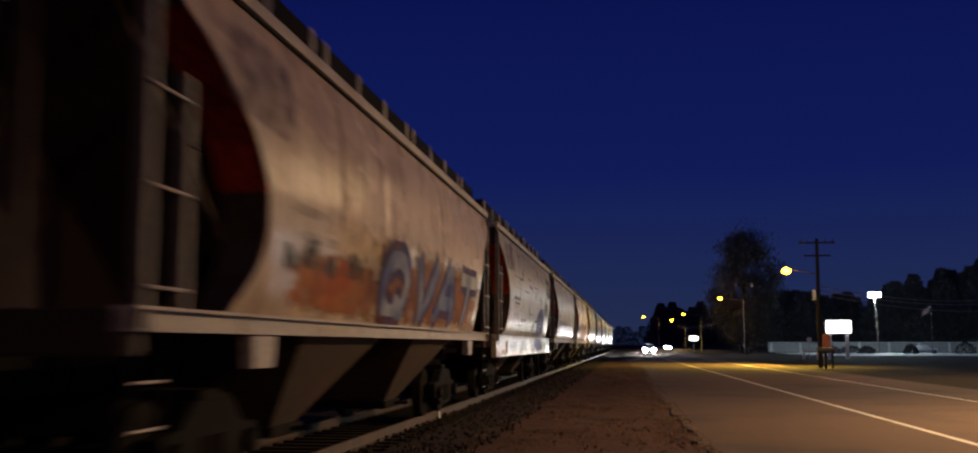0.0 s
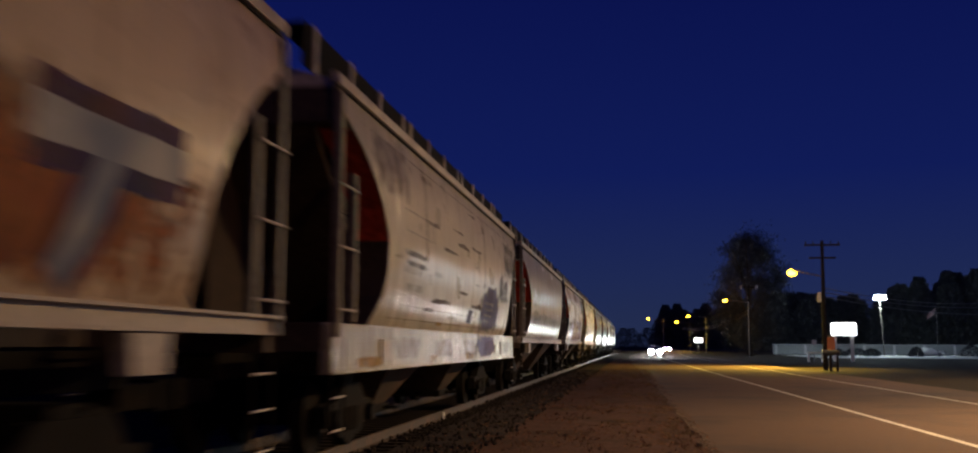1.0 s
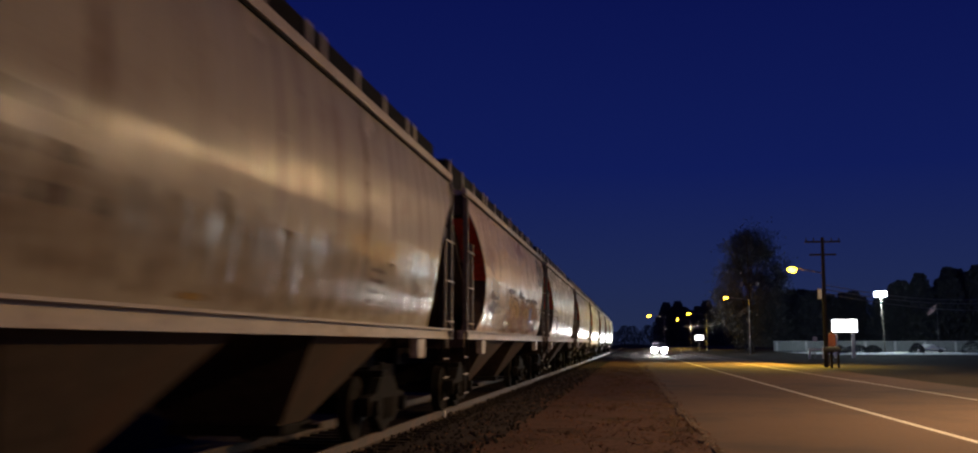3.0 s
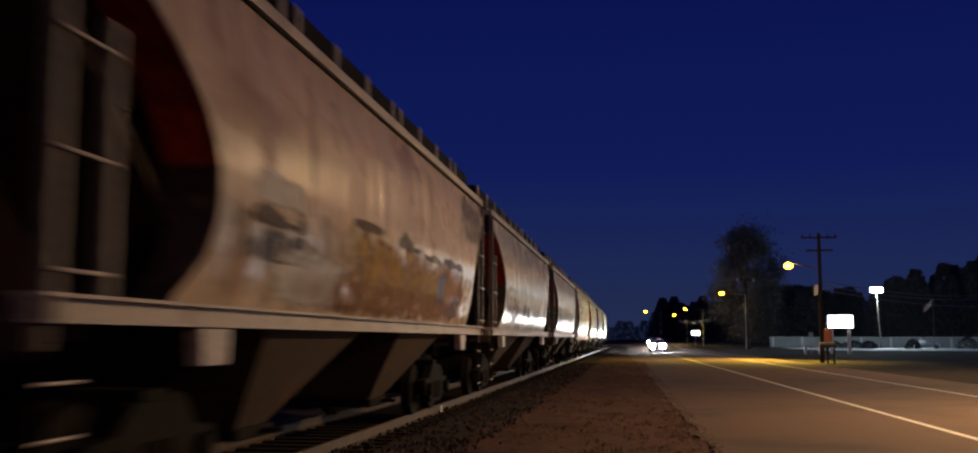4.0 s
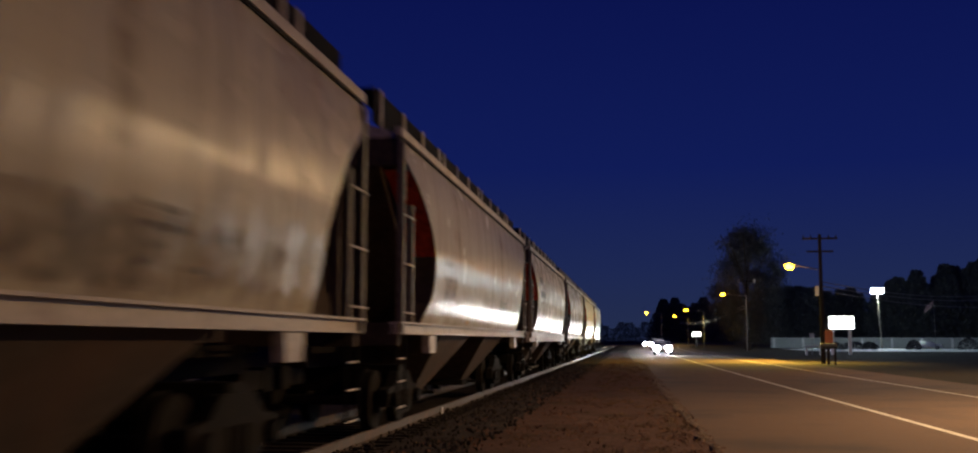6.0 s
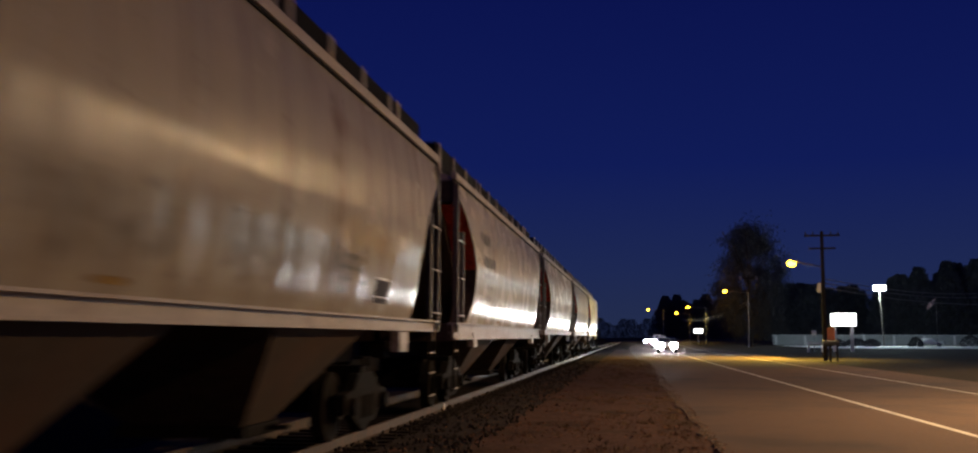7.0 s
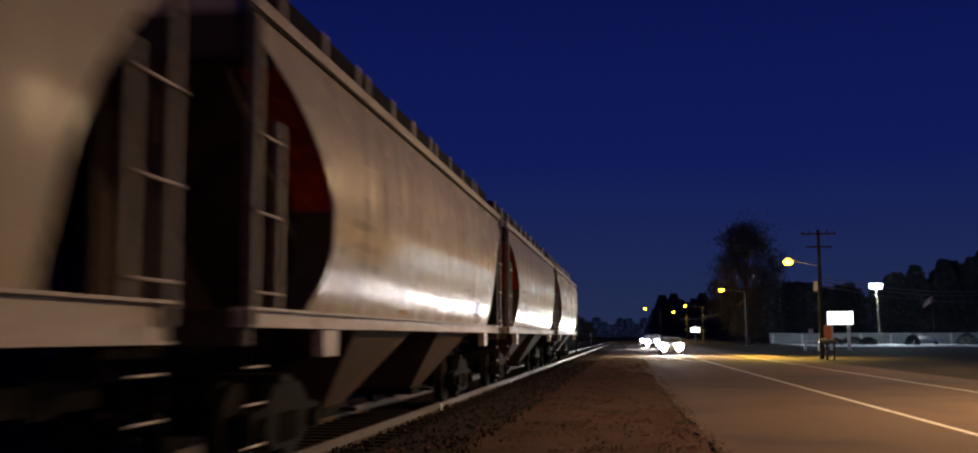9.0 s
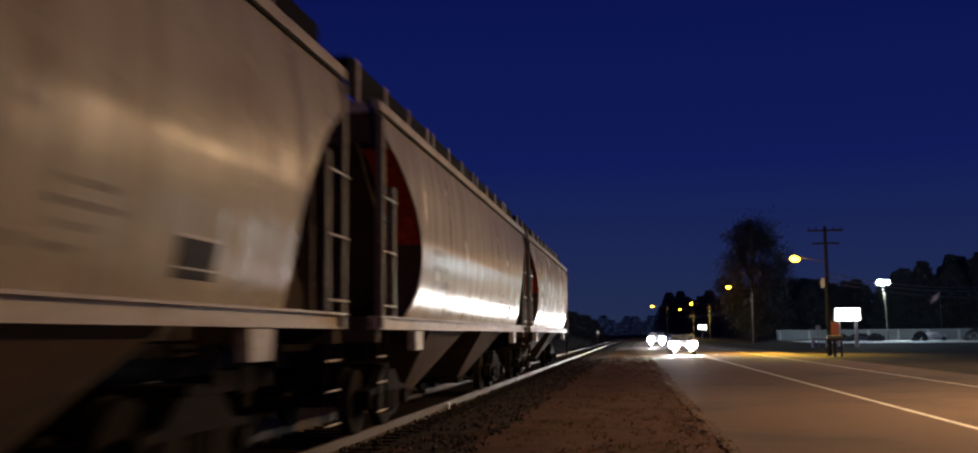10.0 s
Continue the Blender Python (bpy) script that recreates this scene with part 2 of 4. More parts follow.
def bank():
    """A low earth bank along the far side of the track."""
    prof = [(-7.3, -0.05), (-9.2, 0.45), (-11.2, 1.45), (-13.0, 1.75), (-60.0, 1.8)]
    ys = np.arange(-60, 341, 4.0)
    verts = [(x + 0.5 * noise.noise(Vector((x, y * 0.1, 2))), y, z + (0.2 * noise.noise(Vector((x * 0.3, y * 0.15, 5))) if z > 0.2 else 0)) for y in ys for x, z in prof]
    w = len(prof)
    faces = [(i * w + k, i * w + k + 1, (i + 1) * w + k + 1, (i + 1) * w + k) for i in range(len(ys) - 1) for k in range(w - 1)]
    me = bpy.data.meshes.new("bank")
    me.from_pydata(verts, [], [f[::-1] for f in faces])
    me.materials.append(SCRUB)
    return new("bank", me)


tagged(bank(), "low dark earth bank beyond the track", "bank", kind="structure")


def shoulder_edge(y):
    return -2.25 + 0.3 * noise.noise(Vector((2, y * 0.35, 6))) + 0.12 * noise.noise(Vector((4, y * 1.7, 2)))


# Dark strip puts the verge's shade near the rail into the ground.
shoulder = sheet("shaded_shoulder", lambda y: (-3.5, shoulder_edge(y)), -12, 130, 0.25, 0.028, STONE, 10, 0.035, 9)
tagged(shoulder, "stony shoulder beside the rail, dark with the verge's shade", "ballast", kind="structure")


def stones():
    """Loose stones along the near edge of the ballast and bits on the verge, as one stuff mesh."""
    rnd = random.Random(5)
    bm = B()
    for i in range(2400):
        y = 6 + 60 * rnd.random() ** 1.8
        x = TRACK_X + 0.8 + rnd.random() * 1.9
        s = 0.018 + 0.03 * rnd.random()
        m = Matrix.LocRotScale((x, y, 0.035 + s * 0.3), Euler((rnd.random() * 6, rnd.random() * 6, rnd.random() * 6)), (s, s * 0.7, s * 0.5))
        bmesh.ops.create_icosphere(bm, subdivisions=1, radius=1, matrix=m)
    return part("loose_stone", bm, STONE)


tagged(stones(), "loose dark ballast stones beside the rail", "stones", kind="stuff")


def litter():
    """Dead leaves, twigs and short tufts lying on the verge."""
    rnd = random.Random(8)
    verts, faces = [], []
    for i in range(16000):
        y = 4.5 + 70 * rnd.random() ** 1.9
        x = -3.2 + 4.6 * rnd.random() + bend(y) * 0.5
        if noise.fractal(Vector((x * 0.9, y * 0.35, 2)), 0.9, 2.0, 3) + 0.35 * rnd.random() < 0.05:
            continue
        e = Euler((rnd.gauss(0, 0.25), rnd.gauss(0, 0.25), rnd.random() * 6.28)).to_matrix()
        a, b = 0.018 + 0.035 * rnd.random(), 0.008 + 0.018 * rnd.random()
        c = Vector((x, y, 0.022 + 0.012 * rnd.random()))
        k = len(verts)
        verts += [tuple(c + e @ Vector(p)) for p in ((-a, 0, 0), (0, -b, 0.006), (a, 0, 0), (0, b, 0.006))]
        faces.append((k, k + 1, k + 2, k + 3))
    me = bpy.data.meshes.new("leaf_litter")
    me.from_pydata(verts, [], faces)
    me.materials.append(DRY)
    return new("leaf_litter", me)


DRY = mat("dry_leaf", (0.17, 0.085, 0.05), 0.9, 0, 9, 0.6, 0.1, (0.045, 0.032, 0.020), 0.8, 2.5, spec=0.15)
tagged(litter(), "brown dead leaves and litter on the verge", "leaf litter", kind="stuff")

def clumps():
    """Clumps of dead grass, thickest towards the road."""
    rnd = random.Random(31)
    verts, faces = [], []
    for c in range(420):
        y0 = 5.5 + 60 * rnd.random() ** 1.6
        x0 = bend(y0) * 0.6 + (1.3 - 2.2 * rnd.random() ** 1.5 if rnd.random() < 0.6 else -3.0 + 4.0 * rnd.random())
        size = 0.03 + 0.06 * rnd.random()
        for i in range(18):
            a = rnd.random() * 6.28
            x, y = x0 + rnd.gauss(0, size), y0 + rnd.gauss(0, size * 1.5)
            h, w, lean = size * (0.4 + 0.8 * rnd.random()), 0.004 + 0.005 * rnd.random(), size * rnd.gauss(0, 0.8)
            cx, sx = math.cos(a), math.sin(a)
            k = len(verts)
            verts += [(x - w * cx, y - w * sx, 0.0), (x + w * cx, y + w * sx, 0.0), (x + lean * sx, y - lean * cx, 0.012 + h)]
            faces.append((k, k + 1, k + 2))
    me = bpy.data.meshes.new("dead_grass")
    me.from_pydata(verts, [], faces)
    me.materials.append(STRAW)
    return new("dead_grass", me)


STRAW = mat("straw", (0.16, 0.11, 0.06), 0.9, 0, 5, 0.5, 0.1, (0.05, 0.045, 0.02), 0.7, 1.0, spec=0.1)
tagged(clumps(), "short clumps of dead grass on the verge", "grass", kind="stuff")

RAIL_SHAPE = [(-0.075, 0.0), (0.075, 0.0), (0.075, 0.012), (0.012, 0.035), (0.010, 0.125), (0.036, 0.135), (0.036, 0.160),
              (0.028, 0.170), (-0.028, 0.170), (-0.036, 0.160), (-0.036, 0.135), (-0.010, 0.125), (-0.012, 0.035), (-0.075, 0.012)]


def rail(x):
    verts, faces = [], []
    k = len(RAIL_SHAPE)
    for y in (-190, 330):
        verts += [(x + a, y, b) for a, b in RAIL_SHAPE]
    for i in range(k):
        faces.append((i, (i + 1) % k, k + (i + 1) % k, k + i))
    faces += [tuple(range(k))[::-1], tuple(range(k, 2 * k))]
    me = bpy.data.meshes.new("rail")
    me.from_pydata(verts, [], faces)
    me.materials.append(RAIL_TOP)
    return tagged(new("rail", me), "long steel rail, rusty sides and a worn top", "rail", "rails of the track", "structure")


rail(TRACK_X + 0.755)
rail(TRACK_X - 0.755)

ties = tagged(new("railway_ties"), "dark timber ties half sunk in the ballast", "railway ties", kind="structure")
tie_bm = box(B(), -1.3, 1.3, -0.11, 0.11, -0.12, 0.02, 0.012)
tie0 = part("tie", tie_bm, TIMBER, ties)
for i in range(300):
    o = tie0 if i == 0 else new("tie", tie0.data)
    o.parent = ties
    o.location = (TRACK_X, -6 + 0.54 * i, 0.0)

# ---------------------------------------------------------------- covered hopper wagons
LEN = 17.4                # over the end posts
HALF = LEN / 2
SECTION = [(1.51, 1.62), (1.565, 1.80), (1.615, 2.05), (1.655, 2.40), (1.68, 2.80), (1.67, 3.20), (1.645, 3.60), (1.605, 3.90), (1.56, 4.16), (1.55, 4.25)]
# how far each end of the side sheet is cut back, by height: leading end, trailing end
LEAD = [(1.60, 1.75), (1.75, 1.90), (2.0, 2.20), (2.3, 2.36), (2.7, 2.30), (3.1, 1.98), (3.4, 1.55), (3.7, 0.98), (3.9, 0.45), (4.05, 0.08), (4.15, 0.0), (4.5, 0.0)]
TRAIL = [(1.60, 1.80), (1.80, 1.86), (2.2, 1.80), (2.5, 1.74), (2.9, 1.48), (3.3, 1.06), (3.55, 0.72), (3.8, 0.24), (3.9, 0.03), (4.1, 0.0), (4.5, 0.0)]


def inset(z, table):
    return float(np.interp(z, [a for a, _ in table], [b for _, b in table]))


def side_x(z):
    return float(np.interp(z, [b for _, b in SECTION], [a for a, _ in SECTION]))


def hopper_side(sign, deep=1.0):
    """One curved side sheet, its ends cut back in a bow, with thickness."""
    zs = np.linspace(1.62, 4.25, 30)
    cols = 24
    verts, faces = [], []
    for shell in (0, 0.02):
        for z in zs:
            lead, trail = HALF - 0.04 - inset(z, LEAD) * deep, HALF - 0.04 - inset(z, TRAIL) * deep
            for k in range(cols + 1):
                verts.append((sign * (side_x(z) - shell), -lead + (lead + trail) * k / cols, z))
    w = cols + 1
    n = len(zs) * w
    for i in range(len(zs) - 1):
        for k in range(cols):
            a = (i * w + k, i * w + k + 1, (i + 1) * w + k + 1, (i + 1) * w + k)
            faces.append(a if sign > 0 else a[::-1])
            faces.append(tuple(v + n for v in (a[::-1] if sign > 0 else a)))
    for k in (0, cols):
        base = len(verts)
        for i in range(len(zs)):
            verts += [verts[i * w + k], verts[i * w + k + n]]
        for i in range(len(zs) - 1):
            a = base + 2 * i
            f = (a, a + 1, a + 3, a + 2)
            faces.append(f if (k == 0) == (sign > 0) else f[::-1])
    bm = B()
    vs = [bm.verts.new(v) for v in verts]
    for f in faces:
        bm.faces.new([vs[i] for i in f])
    return bm


def wheelset():
    bm = B()
    for s in (-1, 1):
        rod(bm, (s * 0.70, 0, 0), (s * 0.83, 0, 0), 0.457, seg=28)
        rod(bm, (s * 0.67, 0, 0), (s * 0.70, 0, 0), 0.482, seg=28)
        rod(bm, (s * 0.83, 0, 0), (s * 0.86, 0, 0), 0.36, 0.16, seg=20)
        for k in range(4):
            a = k * math.pi / 2
            rod(bm, (s * 0.80, 0.27 * math.cos(a), 0.27 * math.sin(a)), (s * 0.845, 0.27 * math.cos(a), 0.27 * math.sin(a)), 0.05, seg=8)
    rod(bm, (-1.05, 0, 0), (1.05, 0, 0), 0.08, seg=12)
    return bm


SIDE_FRAME = [(-1.12, 0.36), (-1.12, 0.62), (-0.72, 0.66), (-0.42, 0.88), (0.42, 0.88), (0.72, 0.66), (1.12, 0.62), (1.12, 0.36), (0.78, 0.36),
              (0.46, 0.20), (-0.46, 0.20), (-0.78, 0.36)]
TRUCK_Y = 6.05
AXLES = (-TRUCK_Y - 0.86, -TRUCK_Y + 0.86, TRUCK_Y - 0.86, TRUCK_Y + 0.86)


def shared(name, bm):
    me = bpy.data.meshes.new(name)
    bm.to_mesh(me)
    bm.free()
    return me


def piece(name, me, material, parent, at):
    """One of many alike pieces that share a mesh."""
    if not me.materials:
        me.materials.append(material)
    ob = new(name, me)
    ob.parent = parent
    ob.location = at
    return ob


def angle_post(s, e, z0, z1):
    """An upright steel angle with one leg across and one along the wagon."""
    out = [(0, -0.012), (0.095, -0.012), (0.095, 0.10), (0.075, 0.10), (0.075, 0.012), (0, 0.012)]
    bm = B()
    a = [bm.verts.new((s * x, -e * y, z0)) for x, y in out]
    b = [bm.verts.new((s * x, -e * y, z1)) for x, y in out]
    bm.faces.new(a), bm.faces.new(b[::-1])
    for i in range(len(out)):
        j = (i + 1) % len(out)
        bm.faces.new((a[i], a[j], b[j], b[i]))
    bmesh.ops.recalc_face_normals(bm, faces=bm.faces)
    return bm


def corner_sheet(s, e, table, z0, z1, deep):
    """The outer strip of a wagon's end, bent so that it meets the bow of the side sheet."""
    bm = B()
    rows = []
    for i in range(13):
        z = z0 + (z1 - z0) * i / 12
        y = HALF - 0.06 - inset(z, table) * deep
        rows.append([bm.verts.new((s * x, e * (y - d), z)) for d in (0, 0.02) for x in (1.2, side_x(z) - 0.025)])
    for p, q in zip(rows, rows[1:]):
        for i, k in ((0, 1), (1, 3), (3, 2), (2, 0)):
            bm.faces.new((p[i], p[k], q[k], q[i]))
    for p in (rows[0], rows[-1]):
        bm.faces.new((p[0], p[1], p[3], p[2]))
    bmesh.ops.recalc_face_normals(bm, faces=bm.faces)
    return bm


RUNG_BAR = shared("rung", rod(B(), (0, -0.345, 0), (0, 0.345, 0), 0.015, seg=8))
STIRRUP_BAR = shared("stirrup", rod(B(), (0, 0, -0.52), (0, 0, 0.52), 0.016, seg=8))
STEP_BAR = shared("step", rod(B(), (0, -0.25, 0), (0, 0.25, 0), 0.013, seg=8))
BOARD_POST = shared("board_post", box(B(), -0.015, 0.015, -0.055, 0.055, -0.33, 0.24))
GROUP = "hopper wagons of the freight train"


def hopper(paint, label, sill_z=1.475):
    deep_sill = sill_z < 1.2
    car = tagged(new("hopper_wagon"), label, "freight wagon", GROUP)
    deep = 0.95 if deep_sill else 0.88 if sill_z < 1.4 else 1.0   # how deep the bow of the ends is cut
    for s in (1, -1):
        part("side_sheet", hopper_side(s, deep), paint, car, smooth=True)
        # eave rail along the top of the side and sill along its foot
        bm = box(B(), min(s * 1.50, s * 1.60), max(s * 1.50, s * 1.60), -HALF, HALF, 4.262, 4.385, 0.012)
        part("eave_rail", bm, SILL, car)
        # Dark strip draws the shade of the groove below the eave rail.
        bm = box(B(), min(s * 1.50, s * 1.575), max(s * 1.50, s * 1.575), -HALF, HALF, 4.232, 4.260)
        part("eave_shade_strip", bm, SHADED_STEEL, car, "dark strip for the shaded groove under the eave")
        z0 = sill_z
        bm = box(B(), min(s * 1.44, s * 1.56), max(s * 1.44, s * 1.56), -HALF, HALF, z0, 1.62, 0.015)
        if not deep_sill:
            box(bm, min(s * 1.44, s * 1.63), max(s * 1.44, s * 1.63), -HALF, HALF, 1.61, 1.635)
        box(bm, min(s * 1.44, s * 1.60), max(s * 1.44, s * 1.60), -HALF, HALF, z0 - 0.012, z0 + 0.012)
        part("side_sill", bm, SILL if not deep_sill else paint, car)
        for e in (1, -1):
            # jacking plate over the truck
            y = e * (HALF - 2.55)
            bm = prism(B(), [(y - 0.30, 1.45), (y + 0.30, 1.45), (y + 0.25, 1.17), (y - 0.25, 1.17)], min(s * 1.46, s * 1.58), max(s * 1.46, s * 1.58))
            part("bolster_plate", bm, SILL, car)
            # ladder with two angle posts and its rungs
            ladder = part("ladder", angle_post(s, e, 1.46, 4.2), POSTPAINT, car, "pale steel ladder with thin rungs")
            ladder.location = (s * 1.53, e * (HALF - 0.05), 0)
            stile = part("stile", angle_post(s, e, 1.64, 3.35), POSTPAINT, ladder)
            stile.location = (0, -e * 0.63, 0)
            for k in range(3):
                piece("rung", RUNG_BAR, RUNG, ladder, (s * 0.11, -e * 0.325, 1.76 + 0.69 * k))
            # Stirrups take the shaded steel so that only the steps stand out.
            for yy in (HALF - 0.05, HALF - 0.55):
                piece("stirrup", STIRRUP_BAR, SHADED_STEEL, ladder, (s * 0.02, e * (yy - HALF + 0.05), 0.94))
            for z in (0.44, 0.80, 1.12):
                piece("step", STEP_BAR, RUNG, ladder, (s * 0.02, -e * 0.25, z))
    # roof, hatch trough, running boards with their posts
    bm = B()
    prof = [(-1.50, 4.33), (-1.0, 4.47), (-0.45, 4.55), (0.45, 4.55), (1.0, 4.47), (1.50, 4.33), (1.48, 4.26), (-1.48, 4.26)]
    a = [bm.verts.new((x, -HALF + 0.1, z)) for x, z in prof]
    b = [bm.verts.new((x, HALF - 0.1, z)) for x, z in prof]
    bm.faces.new(a), bm.faces.new(b[::-1])
    for i in range(len(prof)):
        j = (i + 1) % len(prof)
        bm.faces.new((a[i], a[j], b[j], b[i]))
    bmesh.ops.recalc_face_normals(bm, faces=bm.faces)
    part("roof", bm, SILL, car)
    bm = box(B(), -0.34, 0.34, -HALF + 0.9, HALF - 0.9, 4.55, 4.72, 0.03)
    part("hatch_cover", bm, SILL, car)
    for s in (1, -1):
        bm = box(B(), min(s * 0.88, s * 1.22), max(s * 0.88, s * 1.22), -HALF - 0.15, HALF + 0.15, 4.90, 4.935)
        # Deep edge plate fills in the shaded band between board and roof.
        box(bm, min(s * 1.20, s * 1.225), max(s * 1.20, s * 1.225), -HALF - 0.15, HALF + 0.15, 4.45, 4.945)
        board = part("running_board", bm, SHADED_GRATING, car, "steel grating walkway along the roof, blackened for shade")
        y = -HALF + 0.25
        k = 0
        while y < HALF - 0.1:
            piece("board_post", BOARD_POST, SILL, board, (s * 1.235, y, 4.73))
            y += (1.55, 0.55)[k % 4 == 3]
            k += 1
    # ends: brown end sheet at the top, slope sheet below, uprights between
    for e in (1, -1):
        y1 = e * (HALF - 0.12)
        bm = box(B(), -1.53, 1.53, min(y1, y1 - e * 0.05), max(y1, y1 - e * 0.05), 3.86, 4.31)
        part("end_sheet", bm, SHADED_BROWN, car)
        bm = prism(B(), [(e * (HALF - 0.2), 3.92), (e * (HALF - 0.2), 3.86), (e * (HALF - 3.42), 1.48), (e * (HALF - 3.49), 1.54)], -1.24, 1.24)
        part("slope_sheet", bm, SHADED_BROWN, car, "sloping end sheet, darkened to brown for its shade")
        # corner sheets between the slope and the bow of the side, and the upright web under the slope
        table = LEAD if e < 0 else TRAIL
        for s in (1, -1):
            # Rust red only where light reaches; brown carries the shade on the rest.
            part("upper_corner_sheet", corner_sheet(s, e, table, 2.72, 3.86, deep), RUSTY if e < 0 else SHADED_BROWN, car, "rust-red corner of the sloping end" if e < 0 else "")
            part("lower_corner_sheet", corner_sheet(s, e, table, 1.64, 2.72, deep), SHADED_BROWN, car)
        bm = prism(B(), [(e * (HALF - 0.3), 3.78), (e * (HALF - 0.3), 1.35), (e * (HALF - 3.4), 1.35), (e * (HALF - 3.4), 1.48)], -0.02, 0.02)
        part("end_web", bm, SHADED_BROWN, car)
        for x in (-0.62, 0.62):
            part("end_post", box(B(), x - 0.05, x + 0.05, min(y1, y1 - e * 0.1), max(y1, y1 - e * 0.1), 1.3, 3.9), SHADED_BROWN, car)
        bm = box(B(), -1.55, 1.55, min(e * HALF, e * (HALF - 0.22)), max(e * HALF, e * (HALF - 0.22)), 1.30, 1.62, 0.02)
        part("end_sill", bm, SHADED_BROWN, car)
        # brake gear and coupler
        bm = box(B(), -0.17, 0.17, min(e * (HALF - 0.2), e * (HALF + 0.75)), max(e * (HALF - 0.2), e * (HALF + 0.75)), 0.76, 1.0, 0.03)
        box(bm, -0.14, 0.20, min(e * (HALF + 0.55), e * (HALF + 0.83)), max(e * (HALF + 0.55), e * (HALF + 0.83)), 0.72, 1.04, 0.04)
        part("coupler", bm, SHADED_STEEL, car)
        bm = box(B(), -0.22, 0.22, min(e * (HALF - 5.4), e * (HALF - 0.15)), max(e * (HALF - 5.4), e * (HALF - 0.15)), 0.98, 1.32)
        part("centre_sill", bm, SHADED_STEEL, car)
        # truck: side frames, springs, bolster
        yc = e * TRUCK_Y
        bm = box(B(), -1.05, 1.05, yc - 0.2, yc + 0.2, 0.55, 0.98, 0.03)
        truck = part("truck", bm, SHADED_STEEL, car, "near-black cast steel truck, the wagon's shade in its colour")
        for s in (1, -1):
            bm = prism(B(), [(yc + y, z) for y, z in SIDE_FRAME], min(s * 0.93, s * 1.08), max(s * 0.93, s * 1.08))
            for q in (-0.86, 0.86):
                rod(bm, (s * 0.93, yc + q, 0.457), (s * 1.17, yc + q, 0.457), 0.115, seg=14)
            part("side_frame", bm, SHADED_STEEL, truck)
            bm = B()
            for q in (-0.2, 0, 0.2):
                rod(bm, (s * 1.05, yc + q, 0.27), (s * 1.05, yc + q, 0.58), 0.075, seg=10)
            part("spring", bm, SHADED_STEEL, truck)
    # two discharge bays
    for yc in (-2.85, 2.85):
        bm = B()
        top = [(-1.46, yc - 1.75, 1.50), (1.46, yc - 1.75, 1.50), (1.46, yc + 1.75, 1.50), (-1.46, yc + 1.75, 1.50)]
        bot = [(-0.66, yc - 0.45, 0.42), (0.66, yc - 0.45, 0.42), (0.66, yc + 0.45, 0.42), (-0.66, yc + 0.45, 0.42)]
        t = [bm.verts.new(v) for v in top]
        u = [bm.verts.new(v) for v in bot]
        bm.faces.new(t), bm.faces.new(u[::-1])
        for i in range(4):
            j = (i + 1) % 4
            bm.faces.new((t[i], u[i], u[j], t[j]))
        bmesh.ops.recalc_face_normals(bm, faces=bm.faces)
        bay = part("discharge_bay", bm, SHADED_BAY, car)
        bm = box(B(), -0.72, 0.72, yc - 0.55, yc + 0.55, 0.30, 0.43, 0.02)
        rod(bm, (-0.95, yc + 0.2, 0.37), (0.95, yc + 0.2, 0.37), 0.03)
        part("outlet_gate", bm, SHADED_STEEL, bay)
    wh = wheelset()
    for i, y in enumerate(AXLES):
        o = part("wheelset", wh.copy(), SHADED_STEEL, car)
        o.location = (0, y, 0.457)
    return car


TRAIN_SPEED = 14.64
# middle of each wagon at the clip's start, its paint, and whether it has the deep sill
MIDDLES = [(-3.9, 0, 0), (15.3, 1, 0), (34.5, 2, 1), (53.7, 0, 0), (72.7, 1, 0), (91.6, 2, 0), (111.05, 0, 0), (130.2, 2, 2), (149.1, 2, 0),
           (168.1, 0, 0), (186.6, 2, 0)]
KINDS = {
    (0, 0): hopper(PAINT[0], "weathered grey covered hopper wagon on the rails"),
    (1, 0): hopper(PAINT[1], "rust-stained tan covered hopper wagon with faded paint"),
    (2, 0): hopper(PAINT[2], "pale grey covered hopper wagon with rain streaks"),
    (2, 1): hopper(PAINT[3], "pale covered hopper wagon with a deep side sill", 1.07),
    (2, 2): hopper(PAINT[2], "pale grey covered hopper wagon with a broad sill", 1.34),
}
WAGONS = []
used = set()
for y0, p, deep in MIDDLES:
    key = (p, deep)
    car = KINDS[key]
    if key in used:
        car = copy_thing(car, pose(TRACK_X, y0, RAIL_Z))
    used.add(key)
    car.matrix_basis = pose(TRACK_X, y0, RAIL_Z)
    WAGONS.append((car, y0))


